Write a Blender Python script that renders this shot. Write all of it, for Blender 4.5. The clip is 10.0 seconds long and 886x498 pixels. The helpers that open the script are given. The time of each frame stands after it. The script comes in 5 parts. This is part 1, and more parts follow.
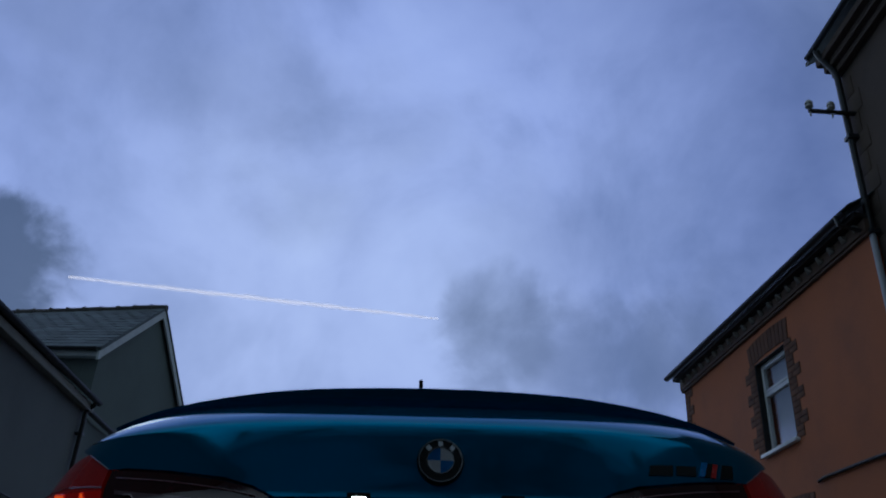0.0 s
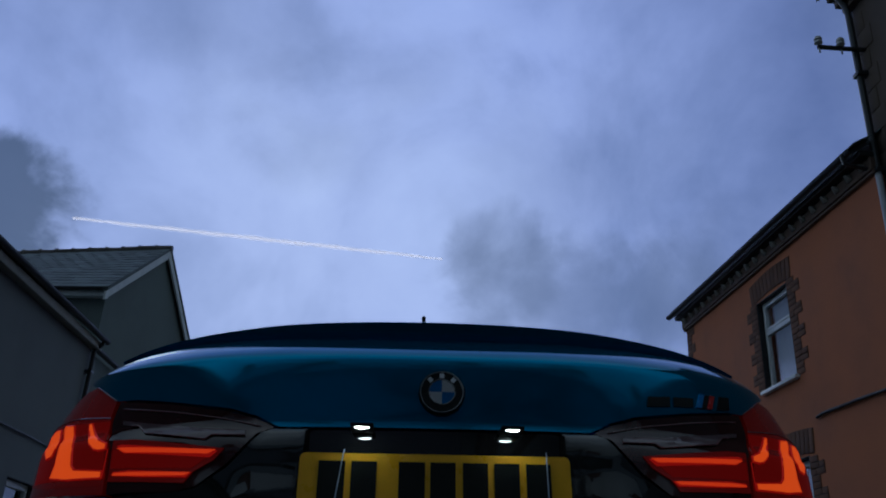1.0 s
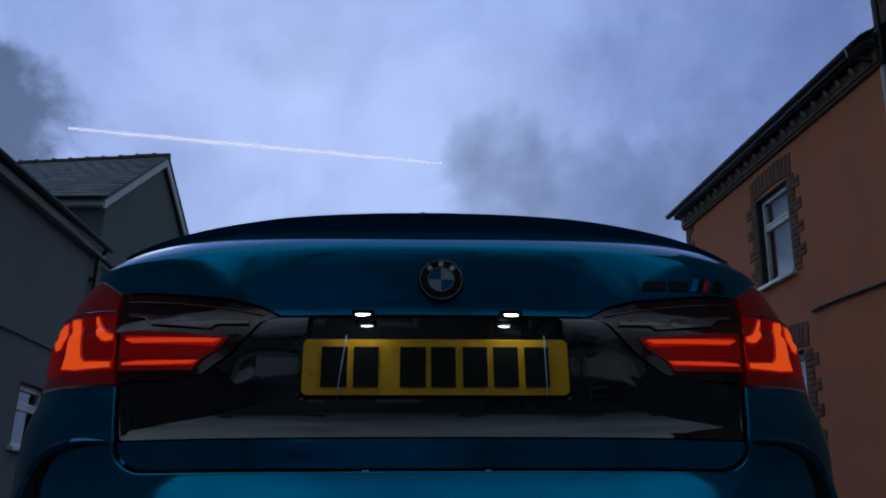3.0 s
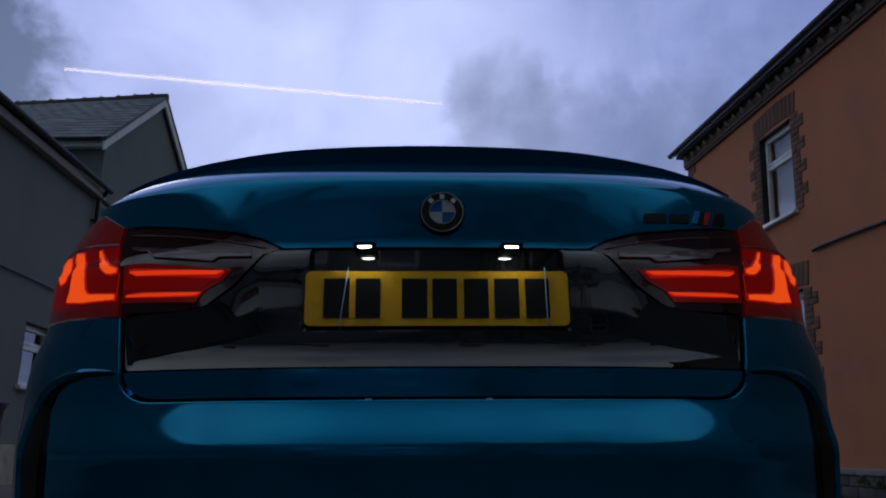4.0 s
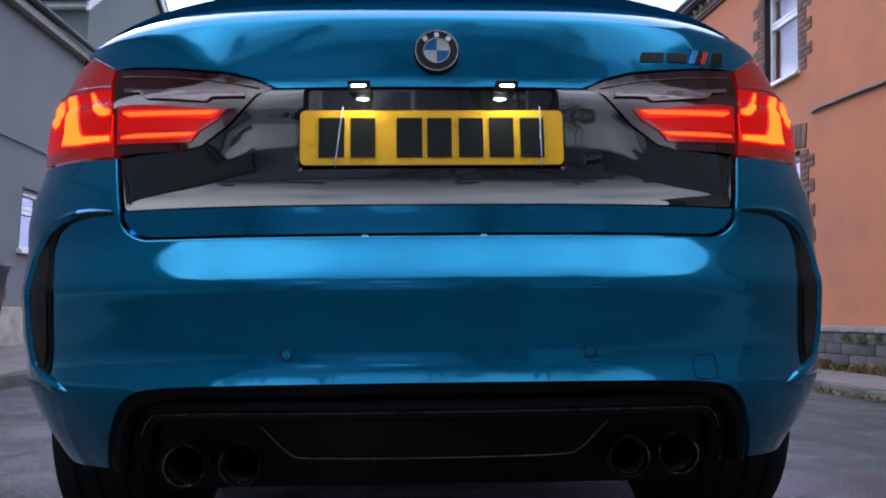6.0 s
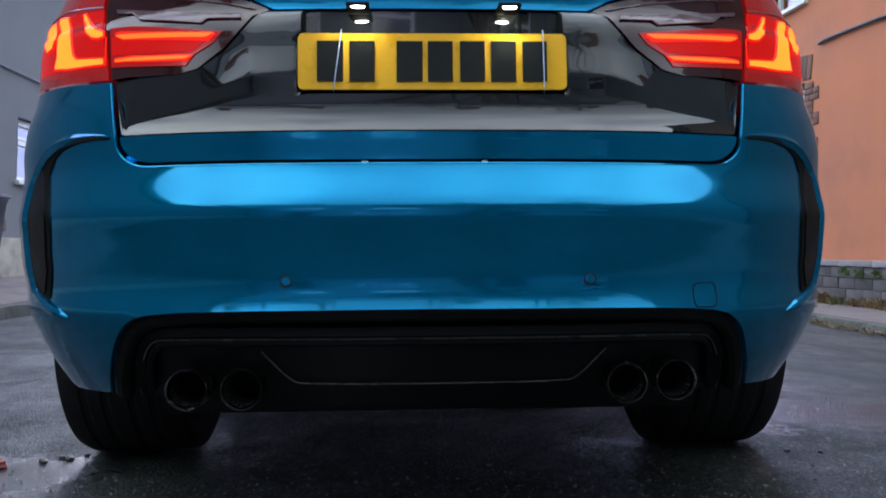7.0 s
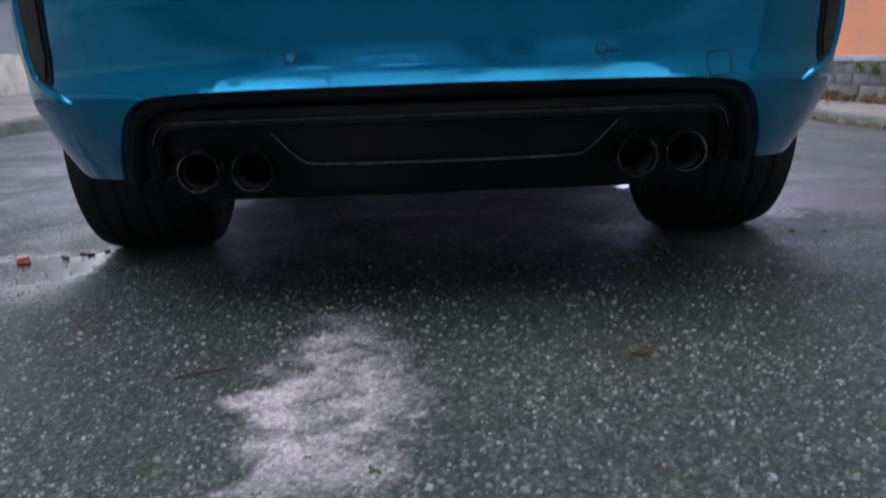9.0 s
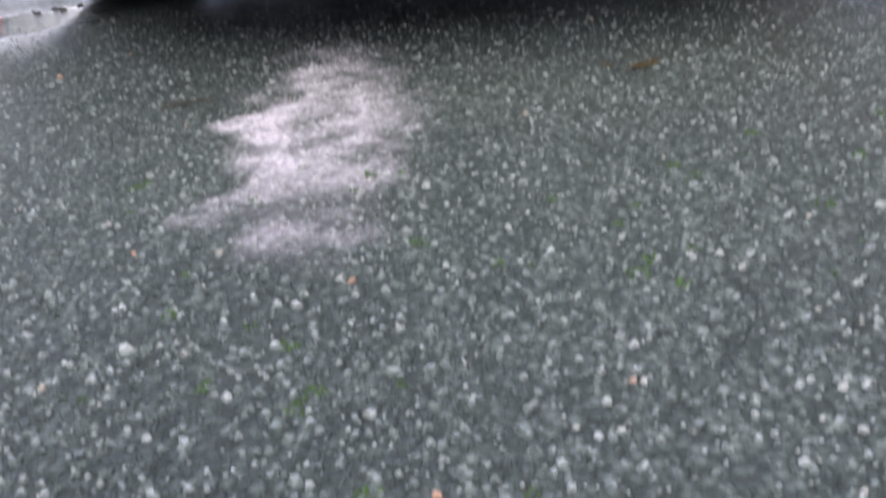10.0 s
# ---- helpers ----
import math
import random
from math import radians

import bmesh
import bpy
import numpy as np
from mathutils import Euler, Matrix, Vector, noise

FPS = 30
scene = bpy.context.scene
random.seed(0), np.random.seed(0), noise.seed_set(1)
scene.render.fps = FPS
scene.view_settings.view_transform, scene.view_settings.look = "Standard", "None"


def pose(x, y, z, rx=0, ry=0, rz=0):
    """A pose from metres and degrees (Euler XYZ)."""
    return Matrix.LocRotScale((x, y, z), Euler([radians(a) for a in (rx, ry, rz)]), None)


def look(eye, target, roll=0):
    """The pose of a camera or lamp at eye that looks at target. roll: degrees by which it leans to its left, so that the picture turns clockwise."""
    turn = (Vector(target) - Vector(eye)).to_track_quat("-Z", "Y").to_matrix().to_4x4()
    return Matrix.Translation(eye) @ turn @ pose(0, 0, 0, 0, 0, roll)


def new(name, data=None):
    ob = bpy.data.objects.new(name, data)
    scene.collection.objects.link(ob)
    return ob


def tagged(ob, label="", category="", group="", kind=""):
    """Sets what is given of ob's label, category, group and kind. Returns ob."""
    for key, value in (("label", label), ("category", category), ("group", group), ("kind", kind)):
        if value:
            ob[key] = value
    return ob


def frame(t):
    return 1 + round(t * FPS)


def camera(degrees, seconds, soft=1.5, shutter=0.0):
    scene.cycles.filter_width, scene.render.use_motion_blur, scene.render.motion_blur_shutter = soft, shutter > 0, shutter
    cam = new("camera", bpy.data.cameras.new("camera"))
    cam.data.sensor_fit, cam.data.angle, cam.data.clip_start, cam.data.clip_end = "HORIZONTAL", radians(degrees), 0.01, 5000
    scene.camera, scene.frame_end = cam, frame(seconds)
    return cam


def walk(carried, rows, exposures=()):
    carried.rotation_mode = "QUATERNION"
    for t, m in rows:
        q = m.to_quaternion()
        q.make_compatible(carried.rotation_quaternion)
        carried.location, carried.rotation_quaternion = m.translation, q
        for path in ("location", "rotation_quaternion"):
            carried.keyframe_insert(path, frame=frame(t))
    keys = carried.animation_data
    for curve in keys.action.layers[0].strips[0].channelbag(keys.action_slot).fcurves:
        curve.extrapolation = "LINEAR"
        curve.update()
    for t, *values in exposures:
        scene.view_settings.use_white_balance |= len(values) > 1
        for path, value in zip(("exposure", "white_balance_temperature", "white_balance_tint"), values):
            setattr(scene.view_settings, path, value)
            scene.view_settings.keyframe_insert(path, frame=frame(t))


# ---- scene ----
cam = camera(55.6, 10.0, soft=1.8, shutter=0.4)
# The street falls two degrees across, and the car and the camera's rows are level with it.
LEAN = Matrix.Rotation(radians(-2.0), 4, "Y")
PATH = [
    (0, (-0.064, -1.559, 0.73), (0.016, 0.203, 1.672), 0.7),
    (0.5, (-0.058, -1.558, 0.723), (0.02, 0.241, 1.594), 0.6),
    (1, (-0.058, -1.561, 0.717), (0.017, 0.264, 1.532), 0.7),
    (1.5, (-0.061, -1.56, 0.708), (0.014, 0.285, 1.474), 0.5),
    (2, (-0.059, -1.557, 0.701), (0.013, 0.309, 1.417), 0.6),
    (2.5, (-0.054, -1.557, 0.693), (0.023, 0.329, 1.355), 0.1),
    (4, (-0.053, -1.555, 0.666), (0.024, 0.387, 1.135), -0.4),
    (4.5, (-0.053, -1.556, 0.654), (0.024, 0.403, 1.047), -0.5),
    (5, (-0.05, -1.553, 0.641), (0.031, 0.421, 0.952), -0.7),
    (5.5, (-0.049, -1.548, 0.627), (0.033, 0.438, 0.855), -0.7),
    (5.7, (-0.05, -1.562, 0.618), (0.034, 0.426, 0.82), -0.7),
    (7, (-0.052, -1.548, 0.596), (0.033, 0.451, 0.598), -0.4),
    (7.5, (-0.058, -1.547, 0.584), (0.027, 0.45, 0.524), -0.5),
    (8, (-0.058, -1.549, 0.569), (0.027, 0.445, 0.441), -0.9),
    (8.5, (-0.057, -1.552, 0.549), (0.021, 0.429, 0.291), -1.4),
    (9, (-0.06, -1.548, 0.526), (0.0, 0.403, 0.09), -1.9),
    (9.5, (-0.065, -1.54, 0.495), (-0.022, 0.346, -0.17), -3.2),
    (10, (-0.063, -1.551, 0.409), (-0.026, 0.229, -0.503), -4.3),
]
EXPOSURES = [
    (0.0, -2.0, 5200, -8),
    (2.7, -1.85, 5250, -8),
    (3.8, -1.6, 5700, -3),
    (4.5, -1.25, 6200, 10),
    (5.0, -0.45, 6450, 14),
    (5.5, 0.6, 6300, 12),
    (7.0, 1.3, 6150, 2),
    (8.0, 1.3, 6100, 1),
    (9.0, 1.72, 6550, 1),
    (10.0, 2.52, 7000, 3),
]
walk(cam, [(t, LEAN @ look(eye, target, roll)) for t, eye, target, roll in PATH], EXPOSURES)


# ---- world and light ----
def node(tree, kind, *links, **values):
    n = tree.nodes.new(kind)
    for k, v in values.items():
        if k == "inputs":
            for a, b in v.items():
                n.inputs[a].default_value = b
        elif k == "operation":
            n.operation = v
        elif k == "blend_type":
            n.blend_type = v
        elif k == "data_type":
            n.data_type = v
        elif k == "interpolation_type":
            n.interpolation_type = v
    for a, out in links:
        tree.links.new(out, n.inputs[a])
    return n


def ramp(tree, fac, stops):
    n = tree.nodes.new("ShaderNodeValToRGB")
    tree.links.new(fac, n.inputs[0])
    e = n.color_ramp.elements
    e[0].position, e[0].color = stops[0][0], (*stops[0][1], 1)
    e[1].position, e[1].color = stops[-1][0], (*stops[-1][1], 1)
    for pos, col in stops[1:-1]:
        s = e.new(pos)
        s.color = (*col, 1)
    return n


def mix(tree, fac, a, b, blend="MIX"):
    n = tree.nodes.new("ShaderNodeMix")
    n.data_type, n.blend_type = "RGBA", blend
    for sock, v in ((n.inputs[0], fac), (n.inputs[6], a), (n.inputs[7], b)):
        if isinstance(v, bpy.types.NodeSocket):
            tree.links.new(v, sock)
        elif isinstance(v, (int, float)):
            sock.default_value = v
        else:
            sock.default_value = (*v, 1)
    return n.outputs[2]


SUN_EL, SUN_AZ = radians(24), radians(-12)
world = bpy.data.worlds.new("world")
scene.world = world
world.use_nodes = True
wt = world.node_tree
wt.nodes.clear()
way = node(wt, "ShaderNodeTexCoord").outputs["Generated"]
sky = wt.nodes.new("ShaderNodeTexSky")
sky.sky_type, sky.sun_disc = "NISHITA", False
sky.sun_elevation, sky.sun_rotation = SUN_EL, SUN_AZ
# a veil of cloud, bright round the hidden sun ahead, dull overhead and behind
glow = node(wt, "ShaderNodeVectorMath", (0, way), operation="DOT_PRODUCT")
glow.inputs[1].default_value = Vector((-0.12, 0.93, 0.35)).normalized()
turn = node(wt, "ShaderNodeMapRange", (0, glow.outputs["Value"]), inputs={1: -1.0, 2: 1.0, 3: 0.0, 4: 1.0}).outputs[0]
veil = ramp(wt, turn, [(0.06, (0.15, 0.16, 0.18)), (0.21, (0.17, 0.18, 0.20)), (0.29, (0.25, 0.26, 0.30)), (0.345, (0.40, 0.42, 0.47)), (0.39, (0.46, 0.48, 0.54)), (0.50, (0.46, 0.47, 0.53)), (0.66, (0.58, 0.59, 0.64)), (0.81, (0.36, 0.37, 0.50)), (0.91, (0.36, 0.385, 0.74)), (0.965, (0.69, 0.70, 1.20)), (1.0, (0.83, 0.82, 1.26))]).outputs[0]
warp = node(wt, "ShaderNodeTexNoise", (0, way), inputs={"Scale": 3.2, "Detail": 6.0, "Roughness": 0.55, "Distortion": 0.3})
billow = ramp(wt, warp.outputs["Fac"], [(0.34, (0.62, 0.66, 0.72)), (0.52, (0.95, 0.96, 0.98)), (0.68, (1.12, 1.12, 1.08))]).outputs[0]
veil = mix(wt, 1.0, veil, billow, "MULTIPLY")
fray = node(wt, "ShaderNodeTexNoise", (0, way), inputs={"Scale": 9.0, "Detail": 5.0, "Roughness": 0.6})
fray = node(wt, "ShaderNodeVectorMath", (0, fray.outputs["Color"]), operation="SUBTRACT", inputs={1: (0.5, 0.5, 0.5)})
fray = node(wt, "ShaderNodeVectorMath", (0, fray.outputs[0]), operation="SCALE", inputs={"Scale": 0.05})
frayed = node(wt, "ShaderNodeVectorMath", (0, way), (1, fray.outputs[0]), operation="ADD").outputs[0]
torn = node(wt, "ShaderNodeTexNoise", (0, way), inputs={"Scale": 8.0, "Detail": 6.0, "Roughness": 0.52, "Distortion": 0.2}).outputs["Fac"]
torn = node(wt, "ShaderNodeMapRange", (0, torn), inputs={1: 0.3, 2: 0.7, 3: -0.42, 4: 0.42}).outputs[0]
# banks of darker cloud: place, stretch, reach, depth and how far the edge is smeared out
for centre, stretch, size, depth, smear in (
        ((-0.475, 0.82, 0.345), (1, 1, 1.0), 0.100, 0.88, 0.30), ((0.105, 0.905, 0.378), (1, 1, 1.0), 0.080, 0.26, 0.40), ((0.19, 0.905, 0.350), (0.62, 0.62, 1.1), 0.10, 0.45, 0.55),
        ((0.32, 0.88, 0.35), (0.6, 0.6, 1.0), 0.11, 0.30, 0.8), ((0.20, 0.85, 0.48), (0.8, 0.8, 0.9), 0.15, 0.22, 0.9), ((-0.13, 0.848, 0.515), (0.7, 0.7, 1.2), 0.07, 0.18, 0.9), ((-0.045, 0.816, 0.577), (0.6, 0.6, 1.3), 0.06, 0.18, 0.9), ((-0.30, 0.74, 0.60), (0.5, 0.5, 1.0), 0.12, 0.30, 0.9)):
    away = node(wt, "ShaderNodeVectorMath", (0, frayed), operation="SUBTRACT", inputs={1: centre})
    away = node(wt, "ShaderNodeVectorMath", (0, away.outputs[0]), operation="MULTIPLY", inputs={1: stretch})
    away = node(wt, "ShaderNodeVectorMath", (0, away.outputs[0]), operation="LENGTH")
    away = node(wt, "ShaderNodeMath", (0, away.outputs["Value"]), (2, torn), operation="MULTIPLY_ADD", inputs={1: 1 / size})
    cover = node(wt, "ShaderNodeMapRange", (0, away.outputs[0]), interpolation_type="SMOOTHSTEP", inputs={1: 1.0 + smear * 0.4, 2: 1.0 - smear, 3: 0.0, 4: depth})
    veil = mix(wt, cover.outputs[0], veil, (0.12, 0.15, 0.27))
clear = node(wt, "ShaderNodeBackground", (0, sky.outputs[0]), inputs={1: 0.006})
cloud = node(wt, "ShaderNodeBackground", (0, veil), inputs={1: 2.2})
both = node(wt, "ShaderNodeAddShader", (0, clear.outputs[0]), (1, cloud.outputs[0]))
node(wt, "ShaderNodeOutputWorld", (0, both.outputs[0]))
sun = new("sun", bpy.data.lights.new("sun", "SUN"))
sun.data.energy, sun.data.angle, sun.data.color = 0.5, radians(25), (1.0, 0.93, 0.9)
sun.matrix_world = look((0, 0, 0), (-math.sin(SUN_AZ) * math.cos(SUN_EL), -math.cos(SUN_AZ) * math.cos(SUN_EL), -math.sin(SUN_EL)))


# ---- materials ----
def material(name, base, rough=0.6, metal=0.0, vary=0.15, scale=6.0, fine=60.0, bump=0.1, depth=0.01, coat=0.0, stain=None, random_piece=0.0, glow=None, spec=0.5, rough_vary=0.12, alpha=1.0):
    m = bpy.data.materials.new(name)
    m.use_nodes = True
    t = m.node_tree
    b = t.nodes["Principled BSDF"]
    co = node(t, "ShaderNodeTexCoord").outputs["Object"]
    if vary or bump:
        n1 = node(t, "ShaderNodeTexNoise", (0, co), inputs={"Scale": scale, "Detail": 5.0, "Roughness": 0.6})
        n2 = node(t, "ShaderNodeTexNoise", (0, co), inputs={"Scale": fine, "Detail": 3.0, "Roughness": 0.6})
        dark = tuple(c * (1 - vary * 1.6) for c in base)
        light = tuple(min(1, c * (1 + vary)) for c in base)
        col = ramp(t, n1.outputs["Fac"], [(0.3, stain or dark), (0.5, base), (0.72, light)]).outputs[0]
        grain = ramp(t, n2.outputs["Fac"], [(0.3, (1 - vary,) * 3), (0.7, (1 + vary * 0.5,) * 3)]).outputs[0]
        col = mix(t, 1.0, col, grain, "MULTIPLY")
        if random_piece:
            r = node(t, "ShaderNodeObjectInfo").outputs["Random"]
            r = ramp(t, r, [(0.0, (1 - random_piece,) * 3), (1.0, (1 + random_piece * 0.6,) * 3)]).outputs[0]
            col = mix(t, 1.0, col, r, "MULTIPLY")
        t.links.new(col, b.inputs["Base Color"])
        rr = node(t, "ShaderNodeMapRange", (0, n1.outputs["Fac"]), inputs={1: 0.3, 2: 0.7, 3: max(0.02, rough - rough_vary), 4: min(1, rough + rough_vary)})
        t.links.new(rr.outputs[0], b.inputs["Roughness"])
        if bump:
            h = node(t, "ShaderNodeMath", (0, n1.outputs["Fac"]), (1, n2.outputs["Fac"]), operation="ADD")
            bp = node(t, "ShaderNodeBump", ("Height", h.outputs[0]), inputs={"Strength": bump, "Distance": depth})
            t.links.new(bp.outputs[0], b.inputs["Normal"])
    else:
        b.inputs["Base Color"].default_value = (*base, 1)
        b.inputs["Roughness"].default_value = rough
    b.inputs["Metallic"].default_value = metal
    b.inputs["Coat Weight"].default_value = coat
    b.inputs["Coat Roughness"].default_value = 0.03
    b.inputs["Specular IOR Level"].default_value = spec
    if glow:
        b.inputs["Emission Color"].default_value = (*glow[0], 1)
        b.inputs["Emission Strength"].default_value = glow[1]
    m.diffuse_color = (*base, 1)
    return m


PAINT = material("blue_metallic_paint", (0.002, 0.20, 0.385), 0.105, 0.74, vary=0.05, scale=3, fine=900, bump=0.0, coat=0.32, rough_vary=0.015)
GLOSS = material("gloss_black", (0.010, 0.011, 0.011), 0.04, 0.0, vary=0.1, scale=4, fine=200, bump=0.0, coat=0.8, rough_vary=0.015)
TRIM = material("black_plastic", (0.006, 0.0065, 0.0063), 0.45, vary=0.2, scale=20, fine=600, bump=0.15, depth=0.0006, spec=0.22)
SATIN = material("satin_black", (0.008, 0.008, 0.008), 0.4, vary=0.1, scale=10, fine=400, bump=0.0, spec=0.2)
RUBBER = material("tyre_rubber", (0.009, 0.009, 0.0095), 0.8, vary=0.25, scale=9, fine=200, bump=0.2, depth=0.001)
ALLOY = material("dark_alloy", (0.03, 0.03, 0.032), 0.45, 0.8, vary=0.1, bump=0.02, depth=0.0005)
CAVITY = material("vent_cavity", (0.008, 0.0085, 0.009), 0.55, vary=0.1, scale=20, bump=0.0, spec=0.15)
# lighter grey that paints the highlights along the diffuser's edges
HIGHLIGHT = material("edge_highlight", (0.075, 0.08, 0.076), 0.3, vary=0.2, scale=20, bump=0.0)
PIPE = material("blackened_chrome", (0.20, 0.205, 0.20), 0.24, 1.0, vary=0.15, scale=20, bump=0.0)
CHROME = material("dark_chrome", (0.42, 0.43, 0.43), 0.2, 1.0, vary=0.08, scale=12, bump=0.0)
SOOT = material("soot", (0.008, 0.008, 0.008), 0.9, vary=0.2, bump=0.1)
LENS_RED = material("red_lens", (0.35, 0.008, 0.006), 0.12, vary=0.1, scale=8, fine=120, bump=0.0, coat=0.7, glow=((1.0, 0.012, 0.008), 0.04))
LENS_SMOKE = material("smoked_lens", (0.040, 0.008, 0.009), 0.08, vary=0.15, scale=8, fine=120, bump=0.0, coat=0.5, spec=0.4, rough_vary=0.02)
LENS_CLEAR = material("clear_lens", (0.15, 0.10, 0.11), 0.15, vary=0.1, scale=20, bump=0.0, coat=0.3)
GLOW_RED = material("lit_red_lens", (0.12, 0.002, 0.002), 0.3, vary=0.0, bump=0.0, spec=0.2, glow=((1.0, 0.006, 0.005), 0.22))
GLOW_DIM = material("dim_red_lens", (0.2, 0.006, 0.005), 0.2, vary=0.0, bump=0.0, coat=0.4, glow=((1.0, 0.006, 0.006), 0.10))
RIDGE_LENS = material("lens_ridge", (0.22, 0.11, 0.12), 0.15, vary=0.1, scale=20, bump=0.0, coat=0.5)
GLOW_BAR = material("lit_bar", (0.25, 0.008, 0.006), 0.3, vary=0.0, bump=0.0, spec=0.2, glow=((1.0, 0.008, 0.004), 0.65))
GLOW_ROD = material("lit_rod", (0.28, 0.03, 0.01), 0.3, vary=0.0, bump=0.0, spec=0.2, glow=((1.0, 0.046, 0.004), 1.9))
GLOW_AMBER = material("lit_guide", (0.28, 0.05, 0.01), 0.3, vary=0.0, bump=0.0, spec=0.2, glow=((1.0, 0.078, 0.005), 2.3))
GLOW_WHITE = material("lit_white", (0.9, 0.9, 0.9), 0.3, vary=0.0, bump=0.0, glow=((1.0, 0.93, 0.84), 150.0))
PLATE = material("yellow_reflective", (0.86, 0.47, 0.015), 0.32, vary=0.06, scale=14, fine=300, bump=0.03, depth=0.0005)
INK = material("black_print", (0.010, 0.012, 0.011), 0.5, vary=0.1, bump=0.0, spec=0.2)
STRING = material("pale_blue_cord", (0.38, 0.45, 0.60), 0.6, vary=0.2, scale=60, bump=0.0)
WHITE_EN = material("white_enamel", (0.75, 0.77, 0.80), 0.2, vary=0.03, bump=0.0, coat=0.5)
BLUE_EN = material("blue_enamel", (0.04, 0.22, 0.60), 0.2, vary=0.03, bump=0.0, coat=0.5)
RED_EN = material("red_enamel", (0.60, 0.03, 0.03), 0.25, vary=0.03, bump=0.0, coat=0.5)
BLACK_EN = material("black_enamel", (0.008, 0.010, 0.010), 0.3, vary=0.05, bump=0.0, spec=0.3)
DARKGLASS = material("tinted_glass", (0.01, 0.012, 0.013), 0.04, vary=0.05, scale=2, bump=0.0, spec=0.8, rough_vary=0.01)
PANE = material("window_glass", (0.93, 0.95, 0.95), 0.02, vary=0.0, bump=0.0)
PANE.node_tree.nodes["Principled BSDF"].inputs["Transmission Weight"].default_value = 1.0
PALE_SHEET = material("pale_sheet", (0.62, 0.60, 0.66), 0.8, vary=0.06, scale=3, fine=40, bump=0.05)
CURTAIN = material("dull_curtain", (0.13, 0.14, 0.125), 0.9, vary=0.15, scale=5, fine=60, bump=0.1)
DARK_TRIM = material("dark_trim", (0.022, 0.022, 0.022), 0.6, vary=0.2, bump=0.1)
UPVC = material("white_upvc", (0.78, 0.79, 0.80), 0.35, vary=0.06, scale=5, fine=80, bump=0.02)
SALMON = material("salmon_render", (0.50, 0.18, 0.08), 0.9, vary=0.12, scale=0.9, fine=130, bump=0.35, depth=0.006)
GREY_RENDER = material("grey_render", (0.17, 0.18, 0.185), 0.9, vary=0.12, scale=0.8, fine=120, bump=0.35, depth=0.006)
DULL_RENDER = material("weathered_grey_render", (0.14, 0.165, 0.162), 0.92, vary=0.14, scale=0.6, fine=110, bump=0.35, depth=0.006)
BRICK = material("brown_brick", (0.175, 0.082, 0.046), 0.85, vary=0.2, scale=9, fine=120, bump=0.4, depth=0.004, random_piece=0.25)
JOINT = material("dark_joint", (0.05, 0.035, 0.028), 0.95, vary=0.2, scale=20, bump=0.2)
GREY_BRICK = material("grey_stone_block", (0.098, 0.092, 0.086), 0.9, vary=0.2, scale=8, fine=90, bump=0.5, depth=0.006, random_piece=0.3)
MORTAR = material("mortar", (0.10, 0.095, 0.086), 0.95, vary=0.15, scale=14, bump=0.4)
COPING = material("pale_coping_stone", (0.27, 0.26, 0.265), 0.85, vary=0.15, scale=7, bump=0.4, random_piece=0.1)
BAND = material("brown_cornice_band", (0.13, 0.085, 0.06), 0.8, vary=0.2, scale=6, bump=0.3)
CREAM = material("painted_cornice", (0.30, 0.29, 0.25), 0.7, vary=0.12, scale=6, bump=0.15, random_piece=0.1)
SLATE = material("roof_slate", (0.115, 0.14, 0.14), 0.6, vary=0.25, scale=7, fine=60, bump=0.3, depth=0.006, random_piece=0.38)
RIDGE = material("ridge_tile", (0.10, 0.09, 0.088), 0.7, vary=0.2, bump=0.3, random_piece=0.2)
GUTTER = material("dark_gutter_plastic", (0.025, 0.027, 0.03), 0.4, vary=0.15, bump=0.05)
BARGE = material("white_bargeboard", (0.62, 0.64, 0.65), 0.6, vary=0.10, scale=4, bump=0.1)
GREYPIPE = material("grey_pipe", (0.52, 0.53, 0.56), 0.4, vary=0.08, bump=0.05)
PORCELAIN = material("porcelain", (0.55, 0.54, 0.52), 0.2, vary=0.1, bump=0.0)
IRON = material("iron", (0.05, 0.05, 0.05), 0.6, 0.6, vary=0.3, bump=0.3)
PAVING = material("concrete_paving", (0.155, 0.13, 0.115), 0.9, vary=0.3, scale=2.5, fine=110, bump=0.4, random_piece=0.15)
KERB = material("kerb_stone", (0.092, 0.097, 0.078), 0.9, vary=0.3, scale=6, fine=60, bump=0.8, depth=0.02, random_piece=0.25, stain=(0.055, 0.07, 0.04))
PLINTHMAT = material("stained_plinth_render", (0.37, 0.33, 0.27), 0.92, vary=0.2, scale=3, fine=90, bump=0.4, stain=(0.20, 0.21, 0.13))
WEED = material("weeds", (0.13, 0.23, 0.03), 0.7, vary=0.3, bump=0.0)
DRYGRASS = material("dry_grass", (0.19, 0.125, 0.055), 0.8, vary=0.3, bump=0.0)
BIN = material("bin_plastic", (0.014, 0.016, 0.018), 0.6, vary=0.15, bump=0.1)
BARK = material("bark", (0.06, 0.05, 0.04), 0.9, vary=0.3, bump=0.4)
LEAF = material("brown_leaf", (0.13, 0.08, 0.03), 0.7, vary=0.3, bump=0.0)


